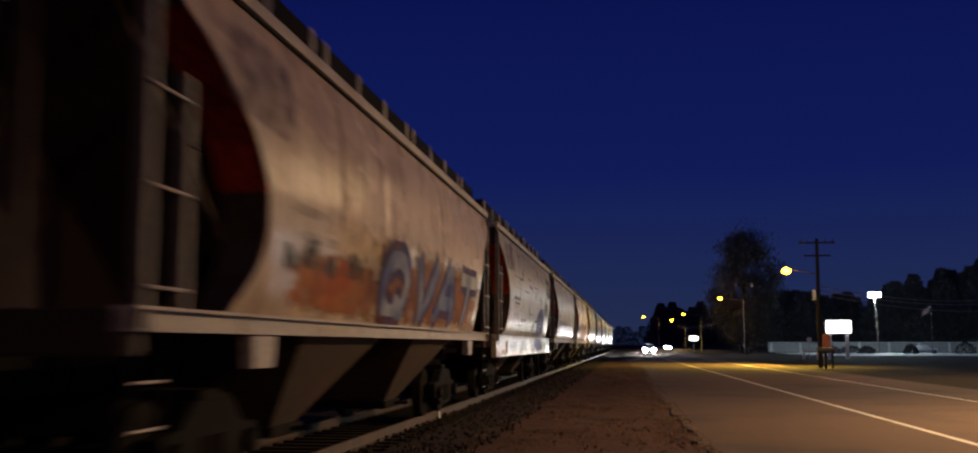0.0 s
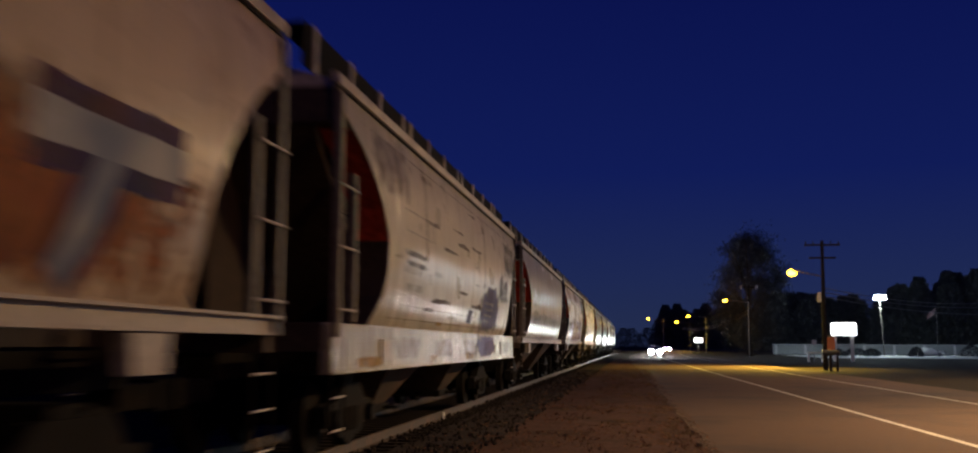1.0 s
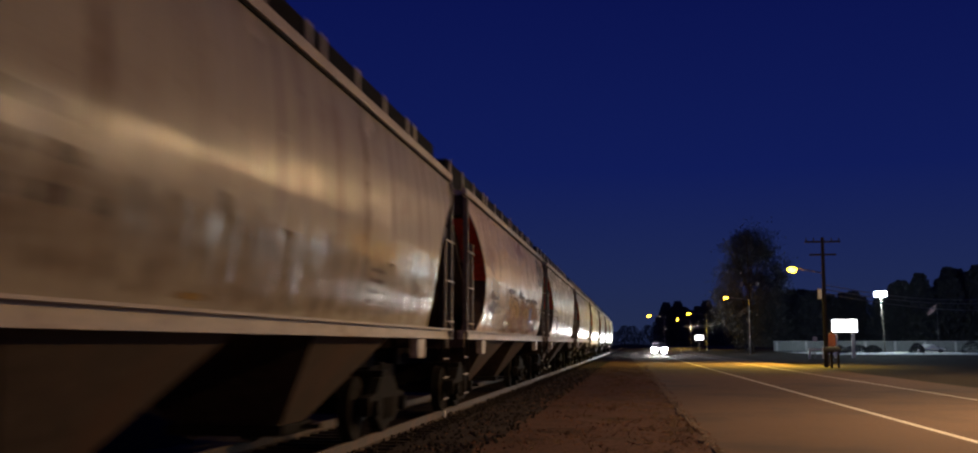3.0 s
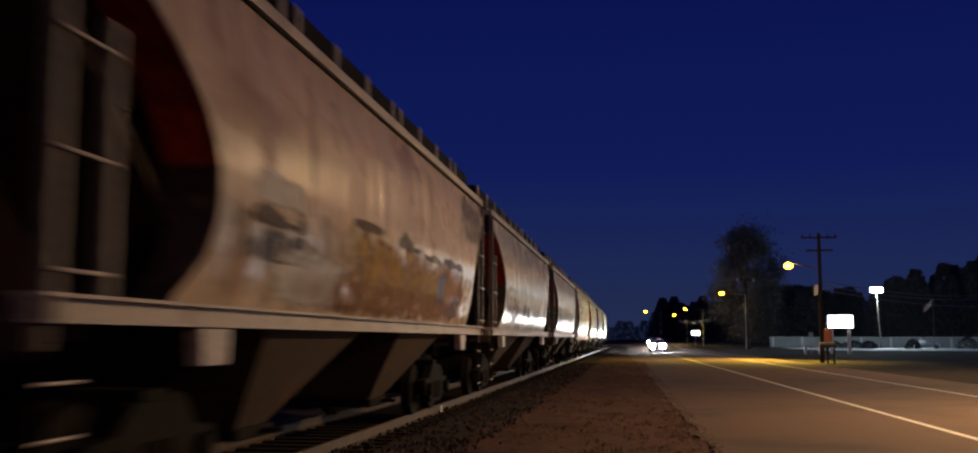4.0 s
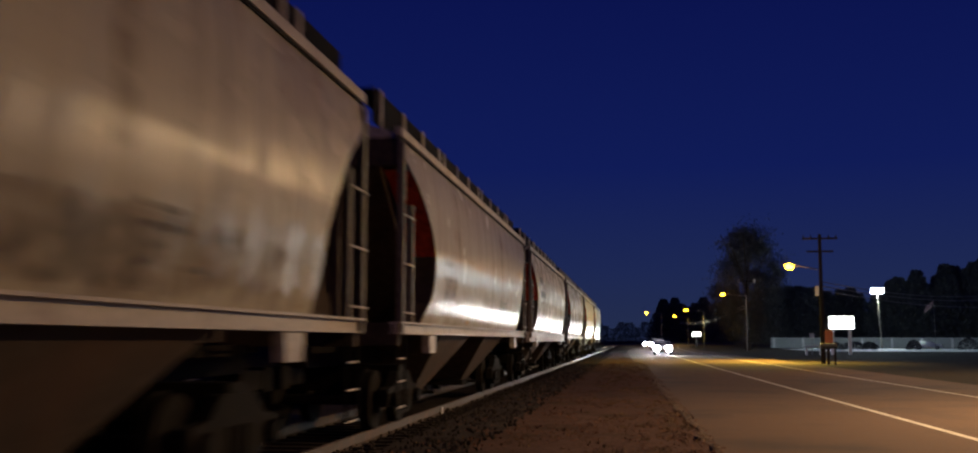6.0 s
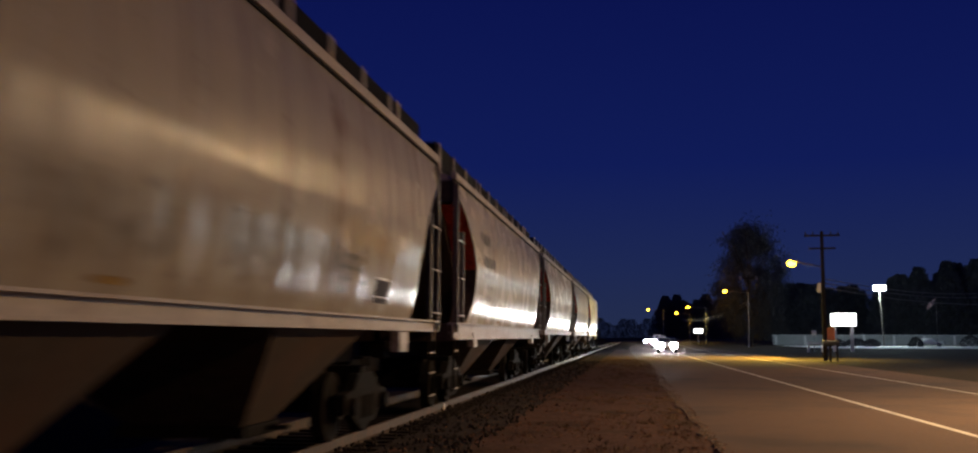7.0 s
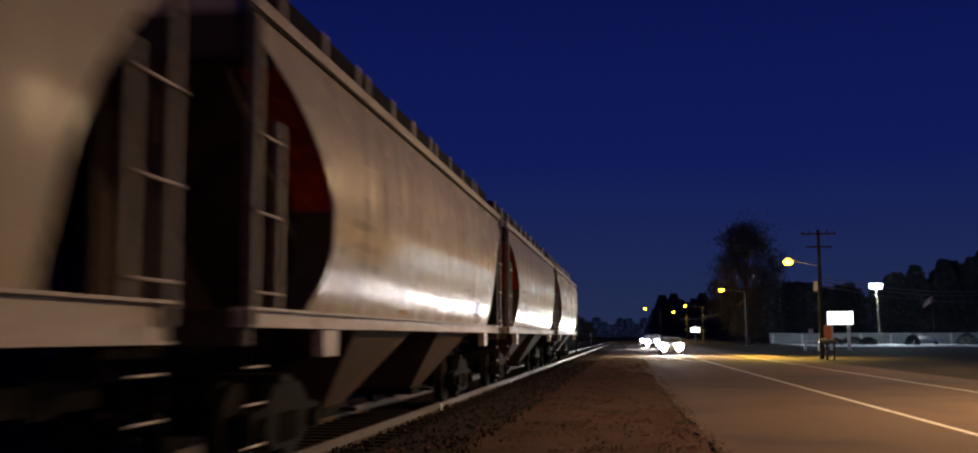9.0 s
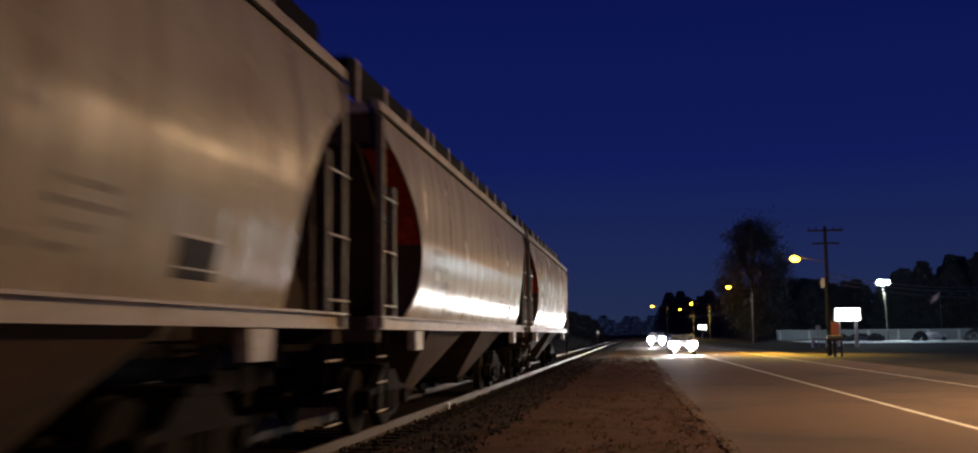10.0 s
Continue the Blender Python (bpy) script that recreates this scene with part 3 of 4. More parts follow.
# ---------------------------------------------------------------- markings on the wagons' sides
def paint(name, colors, scale=2.0, cover=0.9, edge=0.12, rough=0.62, most=1.0, crisp=False):
    """Sprayed or printed paint that thins out in patches."""
    m = bpy.data.materials.new(name)
    m.use_nodes = True
    n, l = m.node_tree.nodes, m.node_tree.links
    b = n["Principled BSDF"]
    tc, t1, t2 = n.new("ShaderNodeTexCoord"), n.new("ShaderNodeTexNoise"), n.new("ShaderNodeTexNoise")
    t1.inputs["Scale"].default_value, t2.inputs["Scale"].default_value, t2.inputs["Detail"].default_value = scale, 4.5, 7
    l.new(tc.outputs["Object"], t1.inputs["Vector"])
    l.new(tc.outputs["Object"], t2.inputs["Vector"])
    r = n.new("ShaderNodeValToRGB")
    r.color_ramp.elements[0].color, r.color_ramp.elements[0].position = (*colors[0], 1), 0.32
    r.color_ramp.elements[1].color, r.color_ramp.elements[1].position = (*colors[-1], 1), 0.68
    for i, c in enumerate(colors[1:-1]):
        r.color_ramp.elements.new(0.32 + 0.36 * (i + 1) / (len(colors) - 1)).color = (*c, 1)
    l.new(t1.outputs[0], r.inputs[0])
    l.new(r.outputs[0], b.inputs["Base Color"])
    b.inputs["Roughness"].default_value = rough
    b.inputs["Specular IOR Level"].default_value = 0.1
    a = n.new("ShaderNodeMapRange")
    mid = 0.5 + (0.5 - cover) * 0.6
    a.inputs[1].default_value, a.inputs[2].default_value = mid - edge, mid + edge
    a.inputs[4].default_value = most
    l.new(t2.outputs[0], a.inputs[0])
    if crisp:
        l.new(a.outputs[0], b.inputs["Alpha"])
        return m
    # the spray thins out towards the patch's rim, unevenly
    uv, sep = n.new("ShaderNodeUVMap"), n.new("ShaderNodeSeparateXYZ")
    l.new(uv.outputs[0], sep.inputs[0])

    def math_node(op, p, q):
        k = n.new("ShaderNodeMath")
        k.operation = op
        for slot, v in ((0, p), (1, q)):
            if isinstance(v, (int, float)):
                k.inputs[slot].default_value = v
            else:
                l.new(v, k.inputs[slot])
        return k.outputs[0]

    hump = []
    for ax in ("X", "Y"):
        c = sep.outputs[ax]
        hump.append(math_node("MULTIPLY", math_node("MULTIPLY", c, math_node("SUBTRACT", 1.0, c)), 4.0))
    rim = math_node("MULTIPLY", hump[0], hump[1])
    rim = math_node("ADD", rim, math_node("MULTIPLY", math_node("SUBTRACT", t2.outputs[0], 0.5), 1.6))
    soft_rim = n.new("ShaderNodeMapRange")
    soft_rim.inputs[1].default_value, soft_rim.inputs[2].default_value = 0.12, 0.45
    l.new(rim, soft_rim.inputs[0])
    l.new(math_node("MULTIPLY", a.outputs[0], soft_rim.outputs[0]), b.inputs["Alpha"])
    return m


def on_side(name, car, y0, y1, z0, z1, material, label="", lift=0.005, wobble=0.0, seed=0):
    """A patch of paint that lies on the curved side sheet."""
    rows, cols = max(2, int((z1 - z0) / 0.08)), max(2, int((y1 - y0) / 0.25))
    verts, faces = [], []
    for i in range(rows + 1):
        for k in range(cols + 1):
            y, z = y0 + (y1 - y0) * k / cols, z0 + (z1 - z0) * i / rows
            if wobble:
                y += wobble * 2 * noise.noise(Vector((z * 2.5, seed, 1))) if k in (0, cols) else 0
                z += wobble * noise.noise(Vector((y * 1.2, seed, 7))) if i == rows else 0
            verts.append((side_x(z) + lift, y, z))
    for i in range(rows):
        for k in range(cols):
            a = i * (cols + 1) + k
            faces.append((a, a + 1, a + cols + 2, a + cols + 1))
    me = bpy.data.meshes.new(name)
    me.from_pydata(verts, [], faces)
    uv = me.uv_layers.new(name="UVMap")
    for loop in me.loops:
        uv.data[loop.index].uv = ((loop.vertex_index % (cols + 1)) / cols, (loop.vertex_index // (cols + 1)) / rows)
    me.materials.append(material)
    ob = new(name, me)
    ob.parent = car
    if label:
        ob["label"] = label
    return ob


def stroke(name, car, pts, width, material, lift):
    """A sprayed stroke along (y, z) points on the side sheet."""
    fine = []
    for (a, b), (c, d) in zip(pts, pts[1:]):
        k = max(2, int(math.hypot(c - a, d - b) / 0.07))
        fine += [(a + (c - a) * i / k, b + (d - b) * i / k) for i in range(k)]
    fine.append(pts[-1])
    verts, faces = [], []
    for i, (y, z) in enumerate(fine):
        p, q = fine[max(0, i - 1)], fine[min(len(fine) - 1, i + 1)]
        dy, dz = q[0] - p[0], q[1] - p[1]
        k = math.hypot(dy, dz) or 1
        w = width * (0.5 + 0.12 * noise.noise(Vector((y * 3, z * 3, 4))))
        for s in (-1, 0, 1):
            yy, zz = y - s * w * dz / k, z + s * w * dy / k
            verts.append((side_x(zz) + lift, yy, zz))
    for i in range(len(fine) - 1):
        for s in (0, 1):
            a = i * 3 + s
            faces.append((a, a + 1, a + 4, a + 3))
    me = bpy.data.meshes.new(name)
    me.from_pydata(verts, [], faces)
    uv = me.uv_layers.new(name="UVMap")
    for loop in me.loops:
        uv.data[loop.index].uv = (0.5, 0.18 + 0.32 * (loop.vertex_index % 3))
    me.materials.append(material)
    ob = new(name, me)
    ob.parent = car
    return ob


def ring(cy, cz, ry, rz, a0=0, a1=360):
    return [(cy + ry * math.cos(radians(a)), cz + rz * math.sin(radians(a))) for a in range(a0, a1 + 1, 15)]


INK = paint("stencil_ink", [(0.018, 0.016, 0.020), (0.035, 0.03, 0.03)], 6, 1.0, crisp=True)
FADED = paint("faded_ink", [(0.07, 0.065, 0.07), (0.13, 0.11, 0.10)], 7, 0.35, 0.2, 0.5, 0.5)
DARKMARK = paint("faded_black_spray", [(0.04, 0.035, 0.045), (0.09, 0.08, 0.085)], 3, 0.6, 0.2, 0.5, 0.8)
DARKRED = paint("dark_red_spray", [(0.16, 0.06, 0.06), (0.26, 0.10, 0.09)], 2, 0.6, 0.25, 0.5, 0.75)
SLATE = paint("slate_spray", [(0.06, 0.06, 0.14), (0.10, 0.10, 0.21), (0.15, 0.15, 0.26)], 1.5, 1.0, 0.2, most=0.92)
SCRAPE = paint("scraped_paint", [(0.06, 0.05, 0.045), (0.13, 0.09, 0.07)], 3, 0.75, 0.2, 0.6, 0.85)
SPRAY_BLUE = paint("blue_spray", [(0.09, 0.12, 0.26), (0.25, 0.30, 0.42), (0.40, 0.44, 0.50)], 1.5, 0.95)
SPRAY_ORANGE = paint("orange_spray", [(0.40, 0.09, 0.03), (0.44, 0.17, 0.055), (0.20, 0.05, 0.03)], 1.2, 0.8, 0.25)
SPRAY_PALE = paint("pale_spray", [(0.50, 0.55, 0.58), (0.62, 0.62, 0.60)], 2.5, 0.8, 0.2)
SPRAY_YELLOW = paint("yellow_spray", [(0.40, 0.27, 0.07), (0.34, 0.22, 0.09)], 2.0, 0.6, 0.2)
SOOT = paint("dirt_wash", [(0.16, 0.11, 0.085), (0.23, 0.14, 0.095), (0.10, 0.07, 0.06)], 0.9, 0.45, 0.25, 0.7, 0.55)
BROWNWASH = paint("brown_wash", [(0.46, 0.23, 0.11), (0.52, 0.30, 0.14), (0.28, 0.15, 0.08)], 0.9, 0.8, 0.25, 0.7, 0.75)
RUSTWASH = paint("rust_wash", [(0.26, 0.10, 0.05), (0.18, 0.08, 0.05)], 1.1, 0.45, 0.25, 0.7, 0.6)

LETTER_DARK = paint("letter_outline", [(0.010, 0.012, 0.09), (0.045, 0.02, 0.10), (0.10, 0.03, 0.03)], 1.1, 1.0, 0.2, crisp=True, most=0.95)
LETTER_BLUE = paint("letter_fill", [(0.05, 0.08, 0.26), (0.20, 0.24, 0.36), (0.42, 0.46, 0.52)], 1.6, 1.0, 0.2, crisp=True, most=0.95)
LETTER_PALE = paint("letter_pale", [(0.20, 0.25, 0.36), (0.50, 0.54, 0.56)], 1.6, 1.0, 0.2, crisp=True, most=0.9)
VIOLET = paint("violet_tag", [(0.08, 0.06, 0.14), (0.16, 0.12, 0.20)], 2.5, 0.5, 0.25, most=0.7)
STENCIL_FAINT = paint("stencil_faint", [(0.5, 0.5, 0.47), (0.6, 0.6, 0.56)], 4, 0.5, 0.25, crisp=True, most=0.7)
STENCIL_WHITE = paint("stencil_white", [(0.6, 0.6, 0.57), (0.7, 0.7, 0.66)], 4, 0.9, crisp=True)
cars = [c for c, _ in WAGONS]
# panel joint stain and stencilled plates that every wagon carries
for i, c in enumerate(cars):
    on_side("rust_streak", c, 2.25, 2.55, 2.0 + 0.2 * (i % 3), 4.18, RUSTWASH, "brown rain streak below a roof joint", 0.003)
    on_side("rust_streak", c, -4.1, -3.9, 2.4, 4.18, RUSTWASH, "", 0.003)
    if i >= 6:
        on_side("stencil_panel", c, 4.35, 5.05, 1.80, 2.09, INK, "small dark stencilled panel")
        on_side("stencil_frame", c, 4.31, 5.09, 2.094, 2.122, STENCIL_WHITE, "thin white line over the panel")
        on_side("stencil_frame", c, 4.35, 5.05, 1.87, 1.885, STENCIL_WHITE, "", 0.009)
    rnd = random.Random(20 + i)
    for k in range(3):
        y = -6.0 + 0.2 * k
        on_side("lettering", c, y + 0.2, y + 1.5 + 0.5 * rnd.random(), 2.62 - 0.24 * k, 2.74 - 0.24 * k, FADED, "unreadable stencilled line")
    for k in range(4):
        y = 2.6 + 0.1 * rnd.random()
        on_side("lettering", c, y, y + 0.7 + 0.8 * rnd.random(), 1.86 + 0.13 * k, 1.92 + 0.13 * k, FADED)
    on_side("reflector_strip", c, -2.6, -2.0, 1.70, 1.76, SPRAY_YELLOW)

# first wagon: tall sprayed letters, orange behind them
g = cars[1]
on_side("spray_patch", g, -5.8, -1.7, 1.66, 2.35, SPRAY_ORANGE, "sprayed orange patch", 0.004, 0.3, 1)
on_side("spray_patch", g, -1.8, 6.9, 1.66, 2.6, SPRAY_ORANGE, "", 0.004, 0.3, 2)
on_side("dirt_band", g, -3.0, 6.9, 1.66, 2.8, BROWNWASH, "brown dirty lower half", 0.003, 0.25, 15)
on_side("dirt_band", g, -4.0, 6.9, 1.66, 2.95, SOOT, "", 0.0055, 0.3, 17)
for k, (a, b, z) in enumerate(((-6.0, -5.35, 2.08), (-5.2, -4.75, 2.12), (-4.35, -3.95, 2.05), (-3.8, -2.95, 2.10))):
    on_side("dark_mark", g, a, b, z, z + 0.26 + 0.08 * (k % 2), DARKMARK, "dark sprayed mark", 0.005, 0.12, 3 + k)
on_side("spray_patch", g, -7.4, -5.4, 3.2, 4.1, VIOLET, "faded violet tag", 0.004, 0.25, 9)
LEAN = 0.35   # how far the sprayed letters lean, metres along for each metre up
LETTERS = [
    [ring(-0.95, 2.16, 0.72, 0.38), [(-0.9, 1.98), (-0.1, 1.72)]],
    [[(0.35, 2.72), (1.15, 1.76)], [(1.15, 1.76), (2.0, 2.72)]],
    [[(2.25, 1.74), (3.2, 2.72)], [(3.2, 2.72), (4.0, 1.74)], [(2.7, 2.08), (3.7, 2.08)]],
    [[(4.45, 2.60), (6.35, 2.60)], [(5.4, 2.60), (5.2, 1.74)]],
]
for k, letter in enumerate(LETTERS):
    for pts in letter:
        pts = [(y + LEAN * (z - 1.74) - 0.3, z) for y, z in pts]
        stroke("spray_outline", g, pts, 0.54, LETTER_DARK, 0.007)
        stroke("spray_letter", g, pts, 0.25, LETTER_BLUE if k < 3 else LETTER_PALE, 0.011)

# deep-sill wagon: blue-grey patch and long dark scrapes
g = cars[2]
on_side("spray_patch", g, 1.9, 5.2, 1.63, 2.70, SLATE, "sprayed slate-blue patch", 0.005, 0.15, 4)
on_side("spray_patch", g, 1.8, 5.0, 1.10, 1.615, SLATE, "", 0.058)
rnd = random.Random(61)
for k in range(16):
    y, z = rnd.uniform(-6.6, 1.4), rnd.uniform(1.75, 3.9)
    on_side("scrape", g, y, y + rnd.uniform(0.5, 2.0), z, z + rnd.uniform(0.04, 0.12), (SCRAPE, SCRAPE, RUSTWASH)[k % 3], "dark scrape", 0.004, 0.1, 60 + k)
for k in range(5):
    y = -6 + 3.0 * k
    on_side("dirt_band", g, y, y + 2.2, 1.16, 1.5, (SOOT, RUSTWASH)[k % 2], "", 0.060)
on_side("spray_patch", g, 4.6, 6.6, 2.35, 3.0, DARKMARK, "black swirling tag", 0.006, 0.25, 71)
on_side("spray_patch", g, 5.6, 8.2, 3.0, 3.95, DARKMARK, "", 0.006, 0.3, 72)
on_side("side_seam", g, -8.4, 8.4, 4.02, 4.035, SCRAPE, "thin dark strip for the shaded groove under the eave", 0.004)
on_side("dark_mark", g, 0.5, 1.1, 1.80, 2.06, INK, "", 0.005, 0.05, 8)
on_side("spray_patch", g, -7.3, -4.9, 3.3, 4.12, VIOLET, "faded violet tag", 0.004, 0.25, 5)
for y0, y1, z0, z1 in ((-5.5, -3.4, 3.255, 3.285), (-5.5, -3.4, 2.965, 2.99), (-3.46, -3.4, 2.99, 3.255), (-5.5, -5.44, 2.99, 3.255)):
    on_side("stencil_frame", g, y0, y1, z0, z1, STENCIL_FAINT, "faint white stencilled frame", 0.004)
for k, z in enumerate((2.63, 2.49)):
    on_side("lettering", g, -5.4, -3.8 + 0.2 * k, z, z + 0.085, DARKMARK, "dark unreadable stencilled line", 0.005)
on_side("scrape", g, -7.0, 7.2, 1.735, 1.748, SCRAPE, "", 0.004)
on_side("scrape", g, -6.0, 2.0, 1.93, 1.94, SCRAPE, "", 0.004)
for y0, y1 in ((-7.9, -6.2), (-3.1, -2.6), (0.4, 1.5)):
    on_side("sill_stain", g, y0, y1, 1.10, 1.24, SPRAY_YELLOW, "yellow stain on the deep sill", 0.061)
# third and fourth: sprayed tags and a dirty lower half
on_side("dirt_band", cars[3], -6.6, 6.8, 1.66, 2.5, SOOT, "dirty lower half", 0.004, 0.3, 6)
for k, (a, b, z0, z1, m) in enumerate(((-5.7, -4.2, 2.55, 2.85, SPRAY_PALE), (-5.8, -3.6, 2.05, 2.35, DARKMARK), (-5.1, -2.6, 1.66, 2.25, SPRAY_PALE),
                                        (-2.7, 1.4, 1.66, 2.62, SPRAY_YELLOW), (1.0, 3.4, 1.66, 2.5, SPRAY_YELLOW), (3.0, 3.8, 1.95, 2.45, SPRAY_BLUE), (4.4, 5.4, 1.7, 2.2, DARKMARK))):
    on_side("spray_patch", cars[4], a, b, z0, z1, m, "sprayed tag", 0.006, 0.2, 10 + k)
on_side("dirt_band", cars[4], -6.9, 6.6, 1.64, 2.72, SOOT, "dirty lower half with rust", 0.004, 0.3, 11)
on_side("dirt_band", cars[4], -2.9, 6.8, 1.64, 2.66, BROWNWASH, "", 0.0035, 0.25, 16)
for a, b, z in ((-5.9, -4.2, 2.36), (-2.6, -0.8, 2.64), (-0.4, 1.6, 2.60), (1.5, 3.2, 2.56), (3.4, 5.6, 2.60)):
    on_side("scrape", cars[4], a, b, z, z + 0.15, SCRAPE, "dark wavy scrape", 0.009, 0.2, int(a * 7))
on_side("dirt_band", cars[4], -5.0, 6.2, 1.64, 2.1, RUSTWASH, "", 0.008, 0.2, 13)
for k, (a, b, z0, z1, m) in enumerate(((-6.3, -5.0, 2.1, 2.75, SOOT), (-4.7, -3.1, 1.75, 2.5, DARKRED), (-1.9, -0.9, 2.0, 2.42, DARKMARK), (-0.6, 0.7, 1.95, 2.40, DARKMARK),
                                        (1.2, 3.4, 1.7, 2.2, FADED), (4.0, 4.6, 2.0, 2.3, FADED), (-6.2, -4.8, 3.2, 3.5, FADED))):
    on_side("spray_patch", cars[5], a, b, z0, z1, m, "sprayed tag", 0.006, 0.22, 20 + k)
on_side("dirt_band", cars[5], -6.6, 6.4, 1.64, 2.3, SOOT, "", 0.003, 0.3, 12)
for k, (a, b, m) in enumerate(((-3.6, -1.4, FADED), (-0.6, 1.5, FADED), (2.0, 4.2, FADED), (-5.6, -4.0, RUSTWASH))):
    on_side("spray_patch", cars[6], a, b, 1.8, 2.4 + 0.1 * (k % 2), m, "faded sprayed tag", 0.005, 0.25, 30 + k)
on_side("spray_patch", cars[4], 5.4, 8.3, 3.25, 4.15, DARKMARK, "sooty tag under the eave", 0.006, 0.25, 50)
on_side("faded_lettering", cars[7], -6.1, -4.2, 3.3, 3.6, DARKMARK, "large faded lettering", 0.004)
on_side("faded_lettering", cars[7], -6.0, -3.5, 2.83, 3.12, DARKMARK, "", 0.004)
for k in range(3):
    on_side("faded_lettering", cars[8], -3.5 + 2.3 * k, -1.8 + 2.3 * k, 1.85, 1.95, FADED, "", 0.004, 0.05, k)

# run-down tags that break the shine on the last but one wagon
rnd = random.Random(88)
for k in range(9):
    y = -4.2 + 0.62 * k + rnd.uniform(-0.1, 0.1)
    on_side("spray_streak", cars[9], y, y + rnd.uniform(0.16, 0.42), 1.66, 1.98 + rnd.uniform(0, 0.4), (DARKMARK, SOOT, FADED)[k % 3], "dark run of spray paint", 0.006, 0.1, 90 + k)

SAND = paint("gravel_fringe", [(0.20, 0.15, 0.11), (0.30, 0.24, 0.18)], 3, 0.42, 0.12, 0.9, crisp=True)
fringe = sheet("edge_fringe", lambda y: (ragged(y) + 0.02, ragged(y) + 0.12 + 0.08 * noise.noise(Vector((1, y * 1.1, 4)))), -5, 120, 0.3, 0.026, SAND)
tagged(fringe, "pale grit along the crumbling road edge", "grit", kind="structure")

# White plate paints a steady glint on the rail's side.
mark = tagged(new("rail_reflector"), "small white plate standing for a glint on the rail", "reflector")
part("plate", box(B(), TRACK_X + 0.80, TRACK_X + 0.83, 22.15, 22.27, 0.02, 0.15, 0.005), WHITE, mark)

# ---------------------------------------------------------------- street lamps and poles
LENS_SODIUM = glow("sodium_lens", (1.0, 0.42, 0.0075), 85)
LENS_LOT = glow("lot_light_lens", (0.75, 0.92, 1.0), 260)
LENS_WHITE = glow("white_lens", (0.80, 0.97, 1.0), 60)
LENS_FAR = glow("warm_lens", (1.0, 0.44, 0.0085), 85)


def street_lamp(px, py, height, hx, hy=None, lens=LENS_SODIUM, power=0, color=SODIUM, pole=True, size=0.36, bare=False,
                label="grey metal street lamp with a lit sodium head"):
    """A pole at (px, py) with an arm that carries its head at hx."""
    hy = py if hy is None else hy
    lamp = tagged(new("street_lamp"), label, "street lamp", "street lamps")
    if pole:
        part("pole", rod(B(), (px, py, -0.06), (px, py, height - 0.25), 0.11, 0.07), ALU, lamp)
    part("arm", rod(B(), (px, py, height - 0.35), (hx, hy, height + 0.06), 0.04, 0.03), ALU, lamp)
    bm = B()
    bmesh.ops.create_uvsphere(bm, u_segments=16, v_segments=8, radius=1, matrix=Matrix.LocRotScale((hx, hy, height + 0.08), None, (0.42, 0.2, 0.12)))
    part("head", bm, ALU, lamp, smooth=True)
    bm = B()
    bmesh.ops.create_uvsphere(bm, u_segments=16, v_segments=8, radius=size, matrix=Matrix.LocRotScale((hx, hy, height - 0.06), None, (1, 0.8, 0.6)))
    o = part("lens", bm, lens, lamp, "glowing lamp lens", smooth=True)
    o.visible_shadow = False
    if power:
        (bulb_light if bare else lamp_light)("street_light", (hx, hy, height - (0.5 if bare else 0.32)), power, color)
    return lamp


street_lamp(18.4, 21.0, 9.0, 15.4, 20.0, power=6400, color=WARM_LIGHT)
# Unseen lamp added behind the viewpoint to light the wagons' leading ends.
street_lamp(18.4, -4.0, 9.0, 15.4, -4.0, power=1250, color=ORANGE_LIGHT, bare=True)
street_lamp(20.0, 51.0, 10.8, 17.1, 50.5, power=5200, color=WARM_LIGHT, bare=True)
street_lamp(18.3, 176.0, 9.0, 14.6, 176.0, power=150)
street_lamp(17.5, 268.0, 9.0, 13.2, 268.0, lens=LENS_FAR, power=3000)
street_lamp(17.0, 335.0, 9.0, 13.0, 335.0, lens=LENS_FAR, power=2000)
street_lamp(18.0, 450.0, 9.0, 14.0, 450.0, lens=LENS_FAR)
street_lamp(8.0, 300.0, 9.2, 3.9, 300.0, lens=LENS_FAR)


def wires(name, a, b, sag, r=0.02, seg=14, thing=None, material=BLACK):
    """A sagging cable: one six-sided tube."""
    bm = B()
    a, b = Vector(a), Vector(b)
    side = (b - a).cross(Vector((0, 0, 1))).normalized()
    up_ = side.cross(b - a).normalized()
    rings = []
    for i in range(seg + 1):
        u = i / seg
        c = a.lerp(b, u) - Vector((0, 0, sag * 4 * u * (1 - u)))
        rings.append([bm.verts.new(c + r * (math.cos(k * math.pi / 3) * side + math.sin(k * math.pi / 3) * up_)) for k in range(6)])
    for p, q in zip(rings, rings[1:]):
        for k in range(6):
            bm.faces.new((p[k], p[(k + 1) % 6], q[(k + 1) % 6], q[k]))
    bm.faces.new(rings[0]), bm.faces.new(rings[-1][::-1])
    bmesh.ops.recalc_face_normals(bm, faces=bm.faces)
    return part(name, bm, material, thing)


